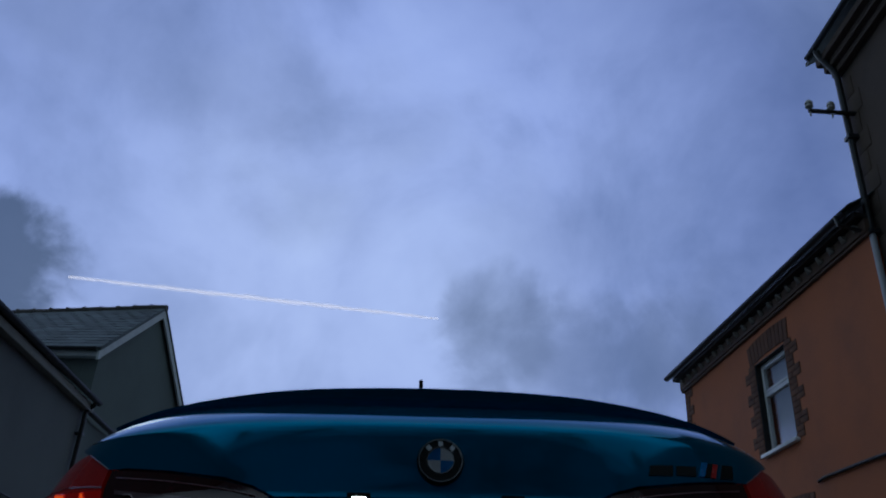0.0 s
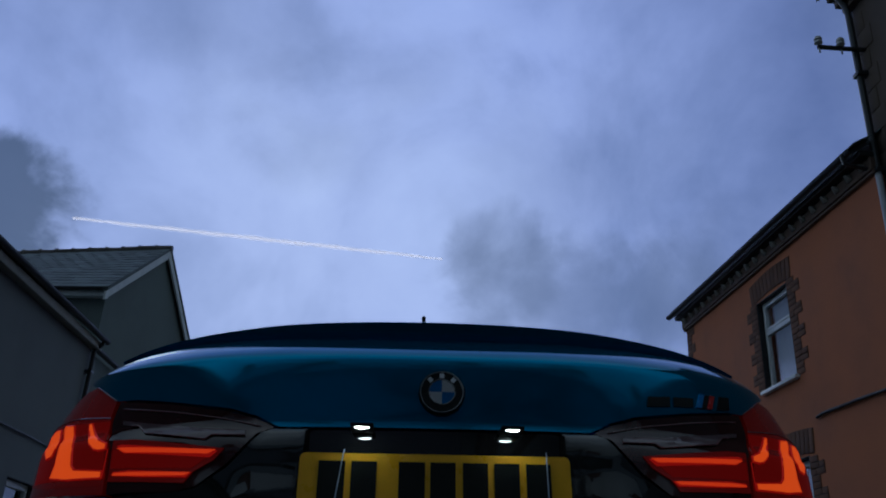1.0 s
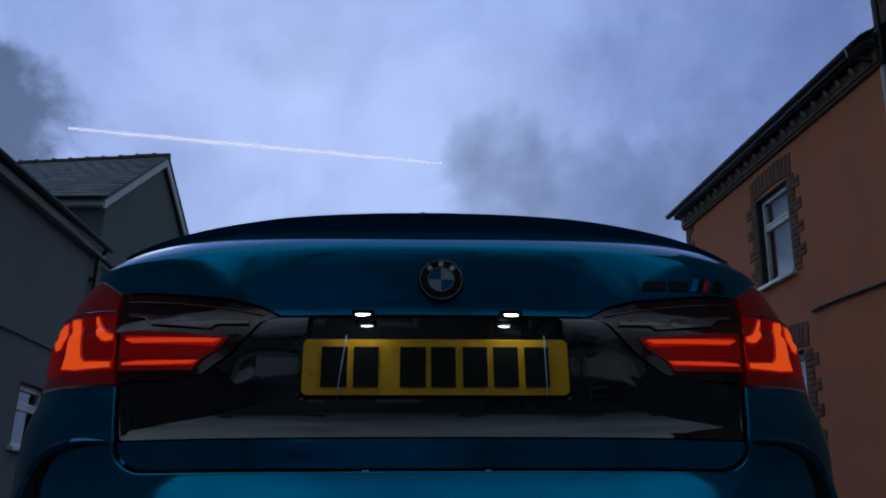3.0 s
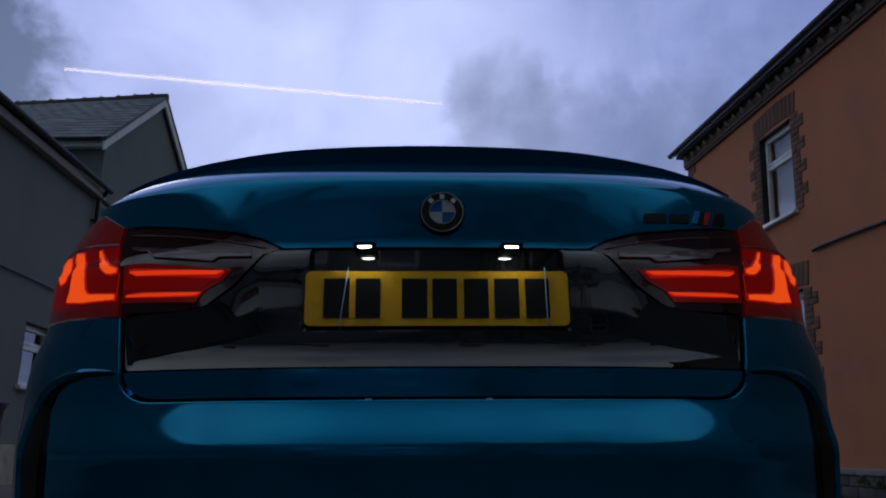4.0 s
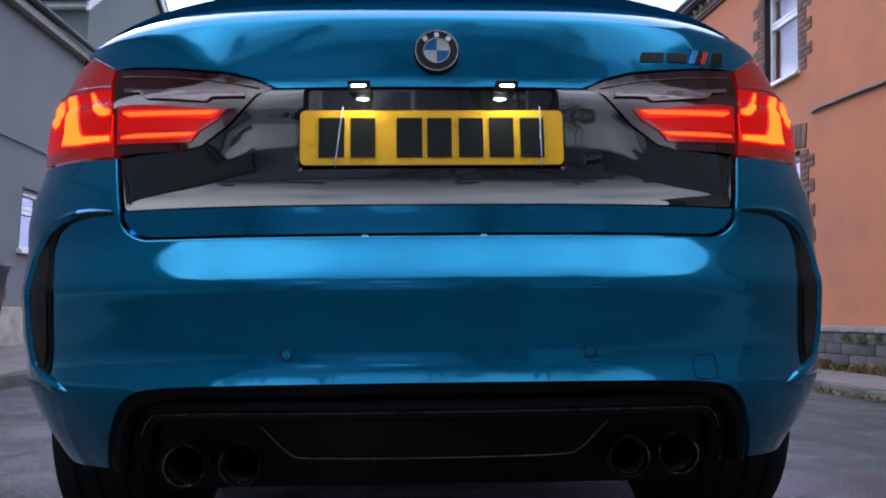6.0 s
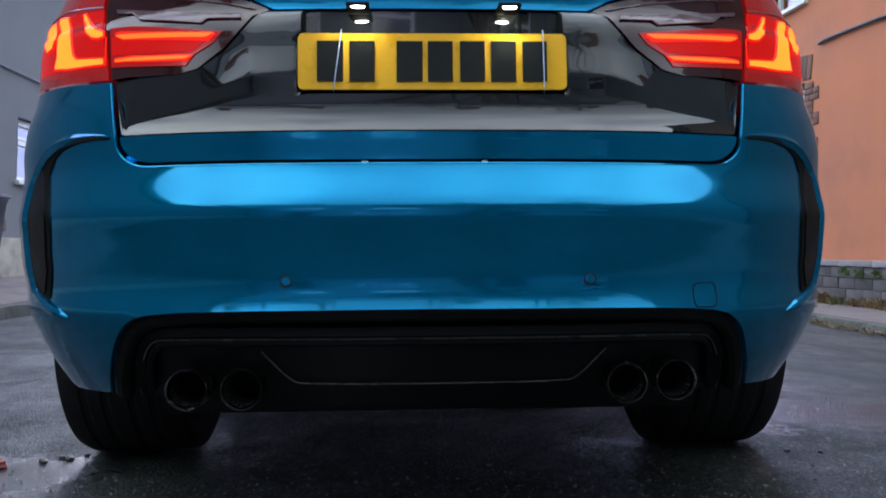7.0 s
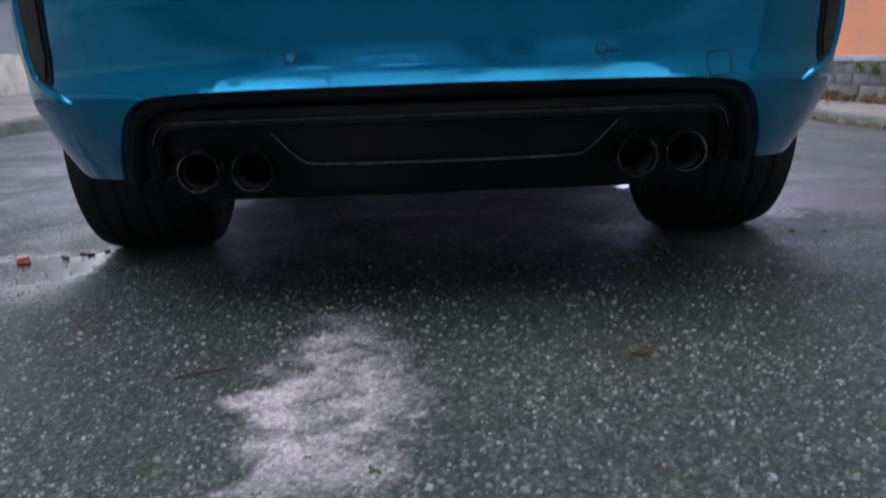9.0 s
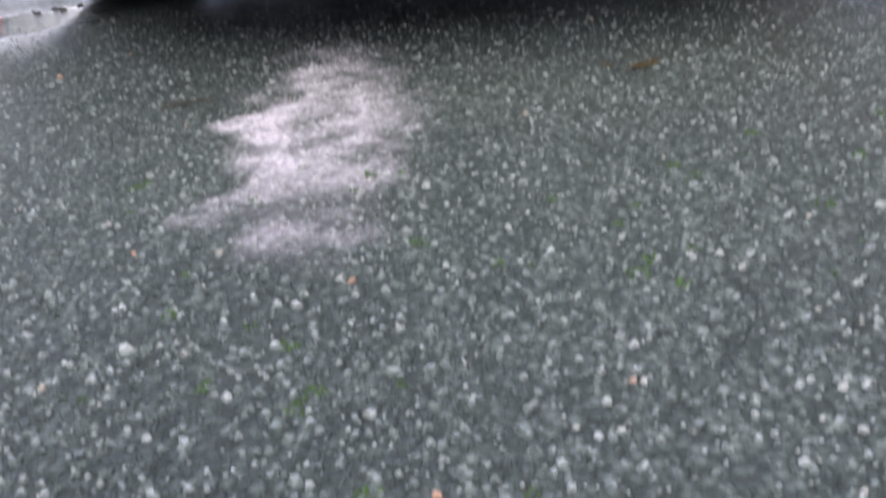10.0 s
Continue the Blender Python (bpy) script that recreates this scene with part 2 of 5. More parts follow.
def pale_patch(t, co):
    """A pale patch with a ragged edge, as a mask."""
    edge = node(t, "ShaderNodeTexNoise", (0, co), inputs={"Scale": 9.0, "Detail": 5.0, "Roughness": 0.65})
    shift = node(t, "ShaderNodeVectorMath", (0, edge.outputs["Color"]), operation="SUBTRACT", inputs={1: (0.5, 0.5, 0.5)})
    shift = node(t, "ShaderNodeVectorMath", (0, shift.outputs[0]), operation="SCALE", inputs={"Scale": 0.40})
    moved = node(t, "ShaderNodeVectorMath", (0, co), (1, shift.outputs[0]), operation="ADD").outputs[0]
    d = node(t, "ShaderNodeVectorMath", (0, moved), operation="SUBTRACT", inputs={1: (-0.205, -0.25, 0)})
    d = node(t, "ShaderNodeVectorMath", (0, d.outputs[0]), operation="MULTIPLY", inputs={1: (1.28, 0.36, 0)})
    d = node(t, "ShaderNodeVectorMath", (0, d.outputs[0]), operation="LENGTH")
    m = node(t, "ShaderNodeMapRange", (0, d.outputs["Value"]), interpolation_type="SMOOTHSTEP", inputs={1: 0.215, 2: 0.07, 3: 0.0, 4: 1.0}).outputs[0]
    drawn = node(t, "ShaderNodeVectorMath", (0, co), operation="MULTIPLY", inputs={1: (1.0, 1.05, 1.0)})
    streak = node(t, "ShaderNodeTexNoise", (0, drawn.outputs[0]), inputs={"Scale": 9.0, "Detail": 7.0, "Roughness": 0.68, "Distortion": 0.2})
    # noise breaks the patch up into paler and darker flecks
    worn = ramp(t, streak.outputs["Fac"], [(0.38, (0.08,) * 3), (0.50, (0.55,) * 3), (0.64, (1,) * 3)]).outputs[0]
    return node(t, "ShaderNodeMath", (0, m), (1, worn), operation="MULTIPLY").outputs[0]


def road_surface():
    """Worn asphalt: stones in dark binder, damp stretches, one pale patch and a wet hollow by the tyre."""
    m = bpy.data.materials.new("worn_asphalt")
    m.use_nodes = True
    t = m.node_tree
    b = t.nodes["Principled BSDF"]
    co = node(t, "ShaderNodeTexCoord").outputs["Object"]
    stones = node(t, "ShaderNodeTexVoronoi", (0, co), inputs={"Scale": 95.0})
    tone = ramp(t, stones.outputs["Color"], [(0.0, (0.03, 0.034, 0.032)), (0.6, (0.066, 0.071, 0.068)), (0.86, (0.115, 0.118, 0.114)), (1.0, (0.27, 0.26, 0.255))]).outputs[0]
    gap = ramp(t, stones.outputs["Distance"], [(0.25, (1, 1, 1)), (0.6, (0.42, 0.44, 0.42))]).outputs[0]
    col = mix(t, 1.0, tone, gap, "MULTIPLY")
    broad = node(t, "ShaderNodeTexNoise", (0, co), inputs={"Scale": 0.9, "Detail": 6.0, "Roughness": 0.6})
    col = mix(t, 1.0, col, ramp(t, broad.outputs["Fac"], [(0.32, (0.50, 0.57, 0.53)), (0.5, (0.86, 0.93, 0.88)), (0.68, (1.20, 1.26, 1.20))]).outputs[0], "MULTIPLY")
    edge = node(t, "ShaderNodeTexNoise", (0, co), inputs={"Scale": 9.0, "Detail": 5.0, "Roughness": 0.65})
    shift = node(t, "ShaderNodeVectorMath", (0, edge.outputs["Color"]), operation="SUBTRACT", inputs={1: (0.5, 0.5, 0.5)})
    shift = node(t, "ShaderNodeVectorMath", (0, shift.outputs[0]), operation="SCALE", inputs={"Scale": 0.50})
    moved = node(t, "ShaderNodeVectorMath", (0, co), (1, shift.outputs[0]), operation="ADD").outputs[0]

    little = node(t, "ShaderNodeVectorMath", (0, shift.outputs[0]), operation="SCALE", inputs={"Scale": 0.3})
    moved_little = node(t, "ShaderNodeVectorMath", (0, co), (1, little.outputs[0]), operation="ADD").outputs[0]

    def spot(centre, stretch, inner, outer):
        d = node(t, "ShaderNodeVectorMath", (0, moved), operation="SUBTRACT", inputs={1: centre})
        d = node(t, "ShaderNodeVectorMath", (0, d.outputs[0]), operation="MULTIPLY", inputs={1: stretch})
        d = node(t, "ShaderNodeVectorMath", (0, d.outputs[0]), operation="LENGTH")
        return node(t, "ShaderNodeMapRange", (0, d.outputs["Value"]), interpolation_type="SMOOTHSTEP", inputs={1: outer, 2: inner, 3: 0.0, 4: 1.0}).outputs[0]

    pale = pale_patch(t, co)
    lit = mix(t, 1.0, ramp(t, stones.outputs["Distance"], [(0.25, (1, 1, 1)), (0.7, (0.62, 0.62, 0.62))]).outputs[0], (0.62, 0.53, 0.58), "MULTIPLY")
    col = mix(t, pale, col, lit)
    # ragged dark seams where old trenches were filled: start, way along, length, half width, depth of tone
    rag = node(t, "ShaderNodeTexNoise", (0, co), inputs={"Scale": 16.0, "Detail": 6.0, "Roughness": 0.7})
    broken = ramp(t, rag.outputs["Fac"], [(0.36, (0.15,) * 3), (0.56, (1,) * 3)]).outputs[0]
    for (x0, y0), (dx, dy), long, half, strength in (((1.78, -3.0), (-0.02, 1.0), 14.0, 0.05, 0.75), ((1.10, 2.06), (0.995, -0.03), 2.2, 0.07, 0.8), ((0.95, 0.86), (0.99, 0.02), 2.4, 0.05, 0.7), ((-2.6, 0.99), (1.0, -0.03), 1.6, 0.04, 0.8)):
        rel = node(t, "ShaderNodeVectorMath", (0, moved_little), operation="SUBTRACT", inputs={1: (x0, y0, 0)}).outputs[0]
        along = node(t, "ShaderNodeVectorMath", (0, rel), operation="DOT_PRODUCT", inputs={1: (dx, dy, 0)}).outputs["Value"]
        off = node(t, "ShaderNodeVectorMath", (0, rel), operation="DOT_PRODUCT", inputs={1: (-dy, dx, 0)}).outputs["Value"]
        off = node(t, "ShaderNodeMath", (0, off), operation="ABSOLUTE").outputs[0]
        line = node(t, "ShaderNodeMapRange", (0, off), interpolation_type="SMOOTHSTEP", inputs={1: half, 2: half * 0.25, 3: 0.0, 4: strength}).outputs[0]
        mid = node(t, "ShaderNodeMath", (0, along), operation="SUBTRACT", inputs={1: long / 2})
        mid = node(t, "ShaderNodeMath", (0, mid.outputs[0]), operation="ABSOLUTE").outputs[0]
        ends = node(t, "ShaderNodeMapRange", (0, mid), interpolation_type="SMOOTHSTEP", inputs={1: long / 2, 2: long / 2 - 0.15, 3: 0.0, 4: 1.0}).outputs[0]
        seam = node(t, "ShaderNodeMath", (0, line), (1, ends), operation="MULTIPLY").outputs[0]
        seam = node(t, "ShaderNodeMath", (0, seam), (1, broken), operation="MULTIPLY").outputs[0]
        col = mix(t, seam, col, (0.018, 0.02, 0.018))
    water = spot((-1.16, 0.74, 0), (0.48, 0.95, 0), 0.09, 0.26)
    for centre, stretch, inner, outer, share in (((-1.35, 0.62, 0), (0.45, 0.9, 0), 0.1, 0.36, 0.62), ((1.55, 1.45, 0), (0.45, 0.9, 0), 0.12, 0.36, 0.62), ((1.35, 2.05, 0), (0.4, 1.2, 0), 0.1, 0.30, 0.5), ((0.84, 1.84, 0), (1.0, 0.7, 0), 0.03, 0.10, 0.85), ((1.15, 1.20, 0), (0.8, 1.2, 0), 0.03, 0.13, 0.85)):
        damp = node(t, "ShaderNodeMath", (0, spot(centre, stretch, inner, outer)), operation="MULTIPLY", inputs={1: share})
        water = node(t, "ShaderNodeMath", (0, water), (1, damp.outputs[0]), operation="MAXIMUM").outputs[0]
    col = mix(t, water, col, mix(t, 1.0, col, (0.5, 0.5, 0.5), "MULTIPLY"))
    t.links.new(col, b.inputs["Base Color"])
    sheen = node(t, "ShaderNodeTexNoise", (0, co), inputs={"Scale": 1.7, "Detail": 7.0, "Roughness": 0.7, "Distortion": 0.6})
    dry = node(t, "ShaderNodeMapRange", (0, sheen.outputs["Fac"]), inputs={1: 0.36, 2: 0.58, 3: 0.50, 4: 0.85}).outputs[0]
    rough = node(t, "ShaderNodeMix", (0, water), (2, dry))
    rough.inputs[3].default_value = 0.10
    t.links.new(rough.outputs[0], b.inputs["Roughness"])
    height = node(t, "ShaderNodeMath", (0, stones.outputs["Distance"]), operation="MULTIPLY", inputs={1: -1.0})
    calm = node(t, "ShaderNodeMath", (0, water), operation="MULTIPLY", inputs={1: 0.8})
    keep = node(t, "ShaderNodeMath", (1, calm.outputs[0]), operation="SUBTRACT", inputs={0: 1.0})
    grain = node(t, "ShaderNodeTexVoronoi", (0, co), inputs={"Scale": 260.0})
    height = node(t, "ShaderNodeMath", (0, grain.outputs["Distance"]), (2, height.outputs[0]), operation="MULTIPLY_ADD", inputs={1: -0.55})
    b.inputs["Specular IOR Level"].default_value = 0.4
    bp = node(t, "ShaderNodeBump", ("Height", height.outputs[0]), ("Strength", keep.outputs[0]), inputs={"Distance": 0.008})
    t.links.new(bp.outputs[0], b.inputs["Normal"])
    return m


ASPHALT = road_surface()
CHIP = material("stone_chips", (0.17, 0.165, 0.16), 0.45, vary=0.2, scale=40, fine=300, bump=0.1)
ct = CHIP.node_tree
isle = node(ct, "ShaderNodeNewGeometry").outputs["Random Per Island"]
shades = ramp(ct, isle, [(0.0, (0.06, 0.066, 0.062)), (0.50, (0.10, 0.109, 0.103)), (0.80, (0.165, 0.17, 0.165)), (0.98, (0.29, 0.285, 0.28)), (0.996, (0.30, 0.27, 0.25)), (1.0, (0.40, 0.2, 0.12))])
chip_colour = mix(ct, pale_patch(ct, node(ct, "ShaderNodeTexCoord").outputs["Object"]), shades.outputs[0], (0.60, 0.52, 0.56))
ct.links.new(chip_colour, ct.nodes["Principled BSDF"].inputs["Base Color"])


# ---- mesh helpers ----
def finish(name, bm, mat, smooth=True, angle=35):
    bmesh.ops.recalc_face_normals(bm, faces=bm.faces)
    me = bpy.data.meshes.new(name)
    bm.to_mesh(me)
    bm.free()
    if mat:
        me.materials.append(mat)
    if smooth:
        me.shade_smooth()
        me.set_sharp_from_angle(angle=radians(angle))
    return me


def part(name, bm, mat, parent=None, label="", smooth=True, angle=35, place=None):
    ob = new(name, finish(name, bm, mat, smooth, angle))
    if parent:
        ob.parent = parent
    if place is not None:
        ob.matrix_basis = place
    return tagged(ob, label)


def thing(name, label, category, group="", kind="", place=None):
    ob = new(name)
    if place is not None:
        ob.matrix_basis = place
    return tagged(ob, label, category, group, kind)


def box(bm, x0, x1, y0, y1, z0, z1, bevel=0.0):
    made = bmesh.ops.create_cube(bm, size=1.0, matrix=Matrix.LocRotScale(((x0 + x1) / 2, (y0 + y1) / 2, (z0 + z1) / 2), None, (abs(x1 - x0), abs(y1 - y0), abs(z1 - z0))))
    if bevel:
        edges = list({e for v in made["verts"] for e in v.link_edges})
        bmesh.ops.bevel(bm, geom=edges, offset=bevel, segments=2, affect="EDGES", profile=0.6)
    return bm


def boxed(x0, x1, y0, y1, z0, z1, bevel=0.0):
    return box(bmesh.new(), x0, x1, y0, y1, z0, z1, bevel)


def tube(bm, path, radius, sides=8, closed=False, radii=None):
    pts = [Vector(p) for p in path]
    rings = []
    up = Vector((0.13, 0.21, 0.97))
    for i, p in enumerate(pts):
        a = pts[i - 1] if (i or closed) else p
        b = pts[(i + 1) % len(pts)] if (i < len(pts) - 1 or closed) else p
        d = (b - a).normalized()
        if abs(d.dot(up)) > 0.98:
            up = Vector((0.9, 0.3, 0.1)).normalized()
        s = d.cross(up).normalized()
        w = s.cross(d).normalized()
        up = w
        r = radii[i] if radii else radius
        rings.append([bm.verts.new(p + (s * math.cos(k * math.tau / sides) + w * math.sin(k * math.tau / sides)) * r) for k in range(sides)])
    n = len(rings)
    for i in range(n if closed else n - 1):
        a, b = rings[i], rings[(i + 1) % n]
        for k in range(sides):
            bm.faces.new((a[k], a[(k + 1) % sides], b[(k + 1) % sides], b[k]))
    if not closed:
        bm.faces.new(rings[0][::-1])
        bm.faces.new(rings[-1])
    return bm


def lathe(bm, profile, m=Matrix(), sides=48, closed=True):
    """Turns a profile of (radius, height) round the z axis of m."""
    rings = [[bm.verts.new(m @ Vector((r * math.cos(k * math.tau / sides), r * math.sin(k * math.tau / sides), h))) for k in range(sides)] for r, h in profile]
    pairs = list(zip(rings, rings[1:])) + ([(rings[-1], rings[0])] if closed else [])
    for a, b in pairs:
        for k in range(sides):
            bm.faces.new((a[k], a[(k + 1) % sides], b[(k + 1) % sides], b[k]))
    return bm


def extrude_outline(bm, outline, along, m=Matrix()):
    """A solid from a flat outline (x, z) pushed along y by along."""
    a = [bm.verts.new(m @ Vector((x, 0, z))) for x, z in outline]
    b = [bm.verts.new(m @ Vector((x, along, z))) for x, z in outline]
    bm.faces.new(a)
    bm.faces.new(b[::-1])
    for i in range(len(a)):
        j = (i + 1) % len(a)
        bm.faces.new((a[i], b[i], b[j], a[j]))
    return bm


def curve_through(table, v):
    """Smooth value from a table of (place, value), without overshoot."""
    if v <= table[0][0]:
        return table[0][1]
    if v >= table[-1][0]:
        return table[-1][1]
    k = next(i for i in range(len(table) - 1) if v <= table[i + 1][0])

    def slope(i):
        if i == 0 or i == len(table) - 1:
            j = min(i, len(table) - 2)
            return (table[j + 1][1] - table[j][1]) / (table[j + 1][0] - table[j][0])
        h0, h1 = table[i][0] - table[i - 1][0], table[i + 1][0] - table[i][0]
        d0, d1 = (table[i][1] - table[i - 1][1]) / h0, (table[i + 1][1] - table[i][1]) / h1
        return 0 if d0 * d1 <= 0 else (h0 + h1) * 3 / ((2 * h1 + h0) / d0 + (h1 + 2 * h0) / d1)

    (a, p), (b, q) = table[k], table[k + 1]
    h = b - a
    s = (v - a) / h
    return p * (1 + 2 * s) * (1 - s) ** 2 + slope(k) * h * s * (1 - s) ** 2 + q * s * s * (3 - 2 * s) + slope(k + 1) * h * s * s * (s - 1)


# ---- ground ----
def ground_height(x):
    """The street's cross section: a camber that falls to both kerbs."""
    k = math.tan(radians(2.0))
    return curve_through([(-60, -0.2), (-3.6, -0.11), (-1.4, -1.4 * k), (1.4, 1.4 * k), (4.2, -0.05), (60, -0.2)], x) if abs(x) > 1.4 else x * k


def build_ground():
    bm = bmesh.new()
    xs = sorted({*(-600, -200, -60, -20, -8), *[round(-5 + 0.2 * i, 2) for i in range(51)], *(8, 20, 60, 200, 600), -1.4, 1.4})
    ys = (-600, -200, -60, -25, -10, -4, 0, 4, 8, 15, 25, 60, 200, 600)
    rows = [[bm.verts.new((x, y, ground_height(x))) for x in xs] for y in ys]
    for a, b in zip(rows, rows[1:]):
        for i in range(len(xs) - 1):
            bm.faces.new((a[i], a[i + 1], b[i + 1], b[i]))
    return part("road", bm, ASPHALT)


road = tagged(build_ground(), "worn grey asphalt street with damp patches and loose stone chips", "road", kind="structure")


def build_pavement(name, x_kerb, x_wall, z_kerb, z_wall, label):
    """A pavement slab with a kerb of separate stones along its street edge."""
    side = 1 if x_wall > x_kerb else -1
    bm = bmesh.new()
    xa, xb = x_kerb + side * 0.13, x_wall
    pts = [(xa, -30), (xb, -30), (xb, 60), (xa, 60)]
    ring = [(x, y, z_kerb + (z_wall - z_kerb) * abs((x - x_kerb) / (x_wall - x_kerb))) for x, y in pts]
    top = [bm.verts.new(p) for p in ring]
    low = [bm.verts.new((p[0], p[1], -0.5)) for p in ring]
    bm.faces.new(top)
    for i in range(4):
        bm.faces.new((top[i], top[(i + 1) % 4], low[(i + 1) % 4], low[i]))
    ob = tagged(part(name, bm, PAVING, smooth=False), label, "pavement", kind="structure")
    stone = finish("kerb_stone", boxed(min(0, side * 0.126), max(0, side * 0.126), 0.004, 0.906, -0.3, 0.0, 0.022), KERB)
    for k in range(60):
        piece = new("kerb_stone", stone)
        piece.parent = ob
        piece.matrix_basis = pose(x_kerb + random.uniform(-0.010, 0.010), -15 + 0.91 * k, z_kerb + 0.002 + random.uniform(-0.012, 0.008), random.uniform(-0.4, 0.4), random.uniform(-1.5, 1.5), random.uniform(-0.6, 0.6))
    return ob


build_pavement("pavement_east", 4.1, 6.2, 0.05, 0.09, "pale concrete pavement with a stone kerb, leaves in the gutter")
build_pavement("pavement_west", -3.55, -6.2, 0.0, 0.13, "grey concrete pavement with a worn stone kerb")


# ---- houses ----
def wall_mesh(length, z0, z1, openings=(), thick=0.3):
    """A wall along local x, its street face at y = 0, with openings (s0, s1, z0, z1) right through it."""
    bm = bmesh.new()
    ss = sorted({0.0, length, *[v for o in openings for v in o[:2]]})
    zs = sorted({z0, z1, *[v for o in openings for v in o[2:]]})
    verts = {}

    def vert(i, j, k):
        if (i, j, k) not in verts:
            verts[i, j, k] = bm.verts.new((ss[i], -thick * k, zs[j]))
        return verts[i, j, k]

    def solid(i, j):
        if not (0 <= i < len(ss) - 1 and 0 <= j < len(zs) - 1):
            return False
        s, z = (ss[i] + ss[i + 1]) / 2, (zs[j] + zs[j + 1]) / 2
        return not any(o[0] < s < o[1] and o[2] < z < o[3] for o in openings)

    for i in range(len(ss) - 1):
        for j in range(len(zs) - 1):
            if not solid(i, j):
                continue
            for k in (0, 1):
                bm.faces.new((vert(i, j, k), vert(i + 1, j, k), vert(i + 1, j + 1, k), vert(i, j + 1, k)))
            for near, a, b in (((i - 1, j), (i, j), (i, j + 1)), ((i + 1, j), (i + 1, j), (i + 1, j + 1)), ((i, j - 1), (i, j), (i + 1, j)), ((i, j + 1), (i, j + 1), (i + 1, j + 1))):
                if not solid(*near):
                    bm.faces.new((vert(*a, 0), vert(*b, 0), vert(*b, 1), vert(*a, 1)))
    return bm


def build_window(house, s0, s1, z0, z1, transom=0.66, back=0.12, sill=0.12, sheet=PALE_SHEET, sheet_label="pale drawn blind"):
    """A white window set back in its opening: frame, top light, panes and sill."""
    bm = bmesh.new()
    f = 0.06
    for a in ((s0, s0 + f, z0, z1), (s1 - f, s1, z0, z1), (s0 + f, s1 - f, z0, z0 + f), (s0 + f, s1 - f, z1 - f, z1)):
        box(bm, a[0], a[1], -back - 0.07, -back, a[2], a[3], 0.006)
    frame_ob = part("window", bm, UPVC, house, "white plastic window")
    zt = z0 + (z1 - z0) * transom
    part("transom", boxed(s0 + f, s1 - f, -back - 0.065, -back + 0.006, zt - 0.035, zt + 0.035, 0.006), UPVC, frame_ob)
    # opening light with its own frame
    bm = bmesh.new()
    for a in ((s0 + f, s0 + f + 0.045, zt + 0.035, z1 - f), (s1 - f - 0.045, s1 - f, zt + 0.035, z1 - f), (s0 + f + 0.045, s1 - f - 0.045, zt + 0.035, zt + 0.075), (s0 + f + 0.045, s1 - f - 0.045, z1 - f - 0.04, z1 - f)):
        box(bm, a[0], a[1], -back - 0.05, -back + 0.015, a[2], a[3], 0.005)
    part("top_light", bm, UPVC, frame_ob)
    for a, b in ((z0 + f, zt - 0.035), (zt + 0.035, z1 - f)):
        pane = part("pane", boxed(s0 + f, s1 - f, -back - 0.04, -back - 0.03, a, b), PANE, frame_ob, smooth=False)
        pane.visible_shadow = False
    # flat sheet behind the glass that sets the panes' tone
    part("blind", boxed(s0 + 0.02, s1 - f - 0.06 * (s1 - s0), -back - 0.14, -back - 0.13, z0 + 0.01, z1 - 0.01, 0.002), sheet, frame_ob, sheet_label)
    # thin dark linings on both sides and the head of the opening
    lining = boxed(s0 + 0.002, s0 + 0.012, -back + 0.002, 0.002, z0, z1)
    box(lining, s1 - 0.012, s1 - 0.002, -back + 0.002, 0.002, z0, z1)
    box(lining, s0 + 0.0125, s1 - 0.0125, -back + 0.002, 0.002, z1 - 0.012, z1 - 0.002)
    part("reveal", lining, DARK_TRIM, frame_ob, "dark painted reveal", smooth=False)
    part("sill", boxed(s0 - 0.06, s1 + 0.06, -back, sill * 0.6, z0 - 0.055, z0 - 0.002, 0.008), UPVC, frame_ob, "white sill")
    return frame_ob


def quoin_mesh(w, h, d=0.05):
    """A brick standing proud of a thin dark bed."""
    bm = boxed(0.006, w - 0.006, -d, 0.010, 0.006, h - 0.006, 0.002)
    front = set(bm.faces)
    box(bm, 0, w, -d, 0.004, 0, h)
    for face in bm.faces:
        face.material_index = 0 if face in front else 1
    me = finish("brick", bm, BRICK, angle=30)
    me.materials.append(JOINT)
    return me


def brick_column(house, s, z0, z1, side):
    """Long and short blocks of bricks, one above the other, at the edge of an opening. side: the way they reach."""
    k = 0
    z = z0
    h = 0.086
    sizes = {0.14: quoin_mesh(0.14, h), 0.22: quoin_mesh(0.22, h)}
    while z + h * 0.6 < z1:
        reach = 0.0
        for w in ((0.22, 0.14) if k % 2 else (0.14, 0.22)) if (k // 2) % 2 else (0.22,):
            piece = new("brick", sizes[w])
            piece.parent = house
            piece.matrix_basis = pose(s + reach if side > 0 else s - reach - w, random.uniform(-0.003, 0.002), z)
            reach += w
        z += h
        k += 1


def soldier_arch(house, s0, s1, z, h=0.34, rise=0.05):
    n = round((s1 - s0 + 0.3) / 0.115)
    me = quoin_mesh(0.115, h)
    for i in range(n):
        f = (i + 0.5) / n - 0.5
        piece = new("brick", me)
        piece.parent = house
        piece.matrix_basis = pose(s0 - 0.15 + i * (s1 - s0 + 0.3) / n, 0.002, z - rise * 4 * f * f + rise, 0, f * 14, 0)


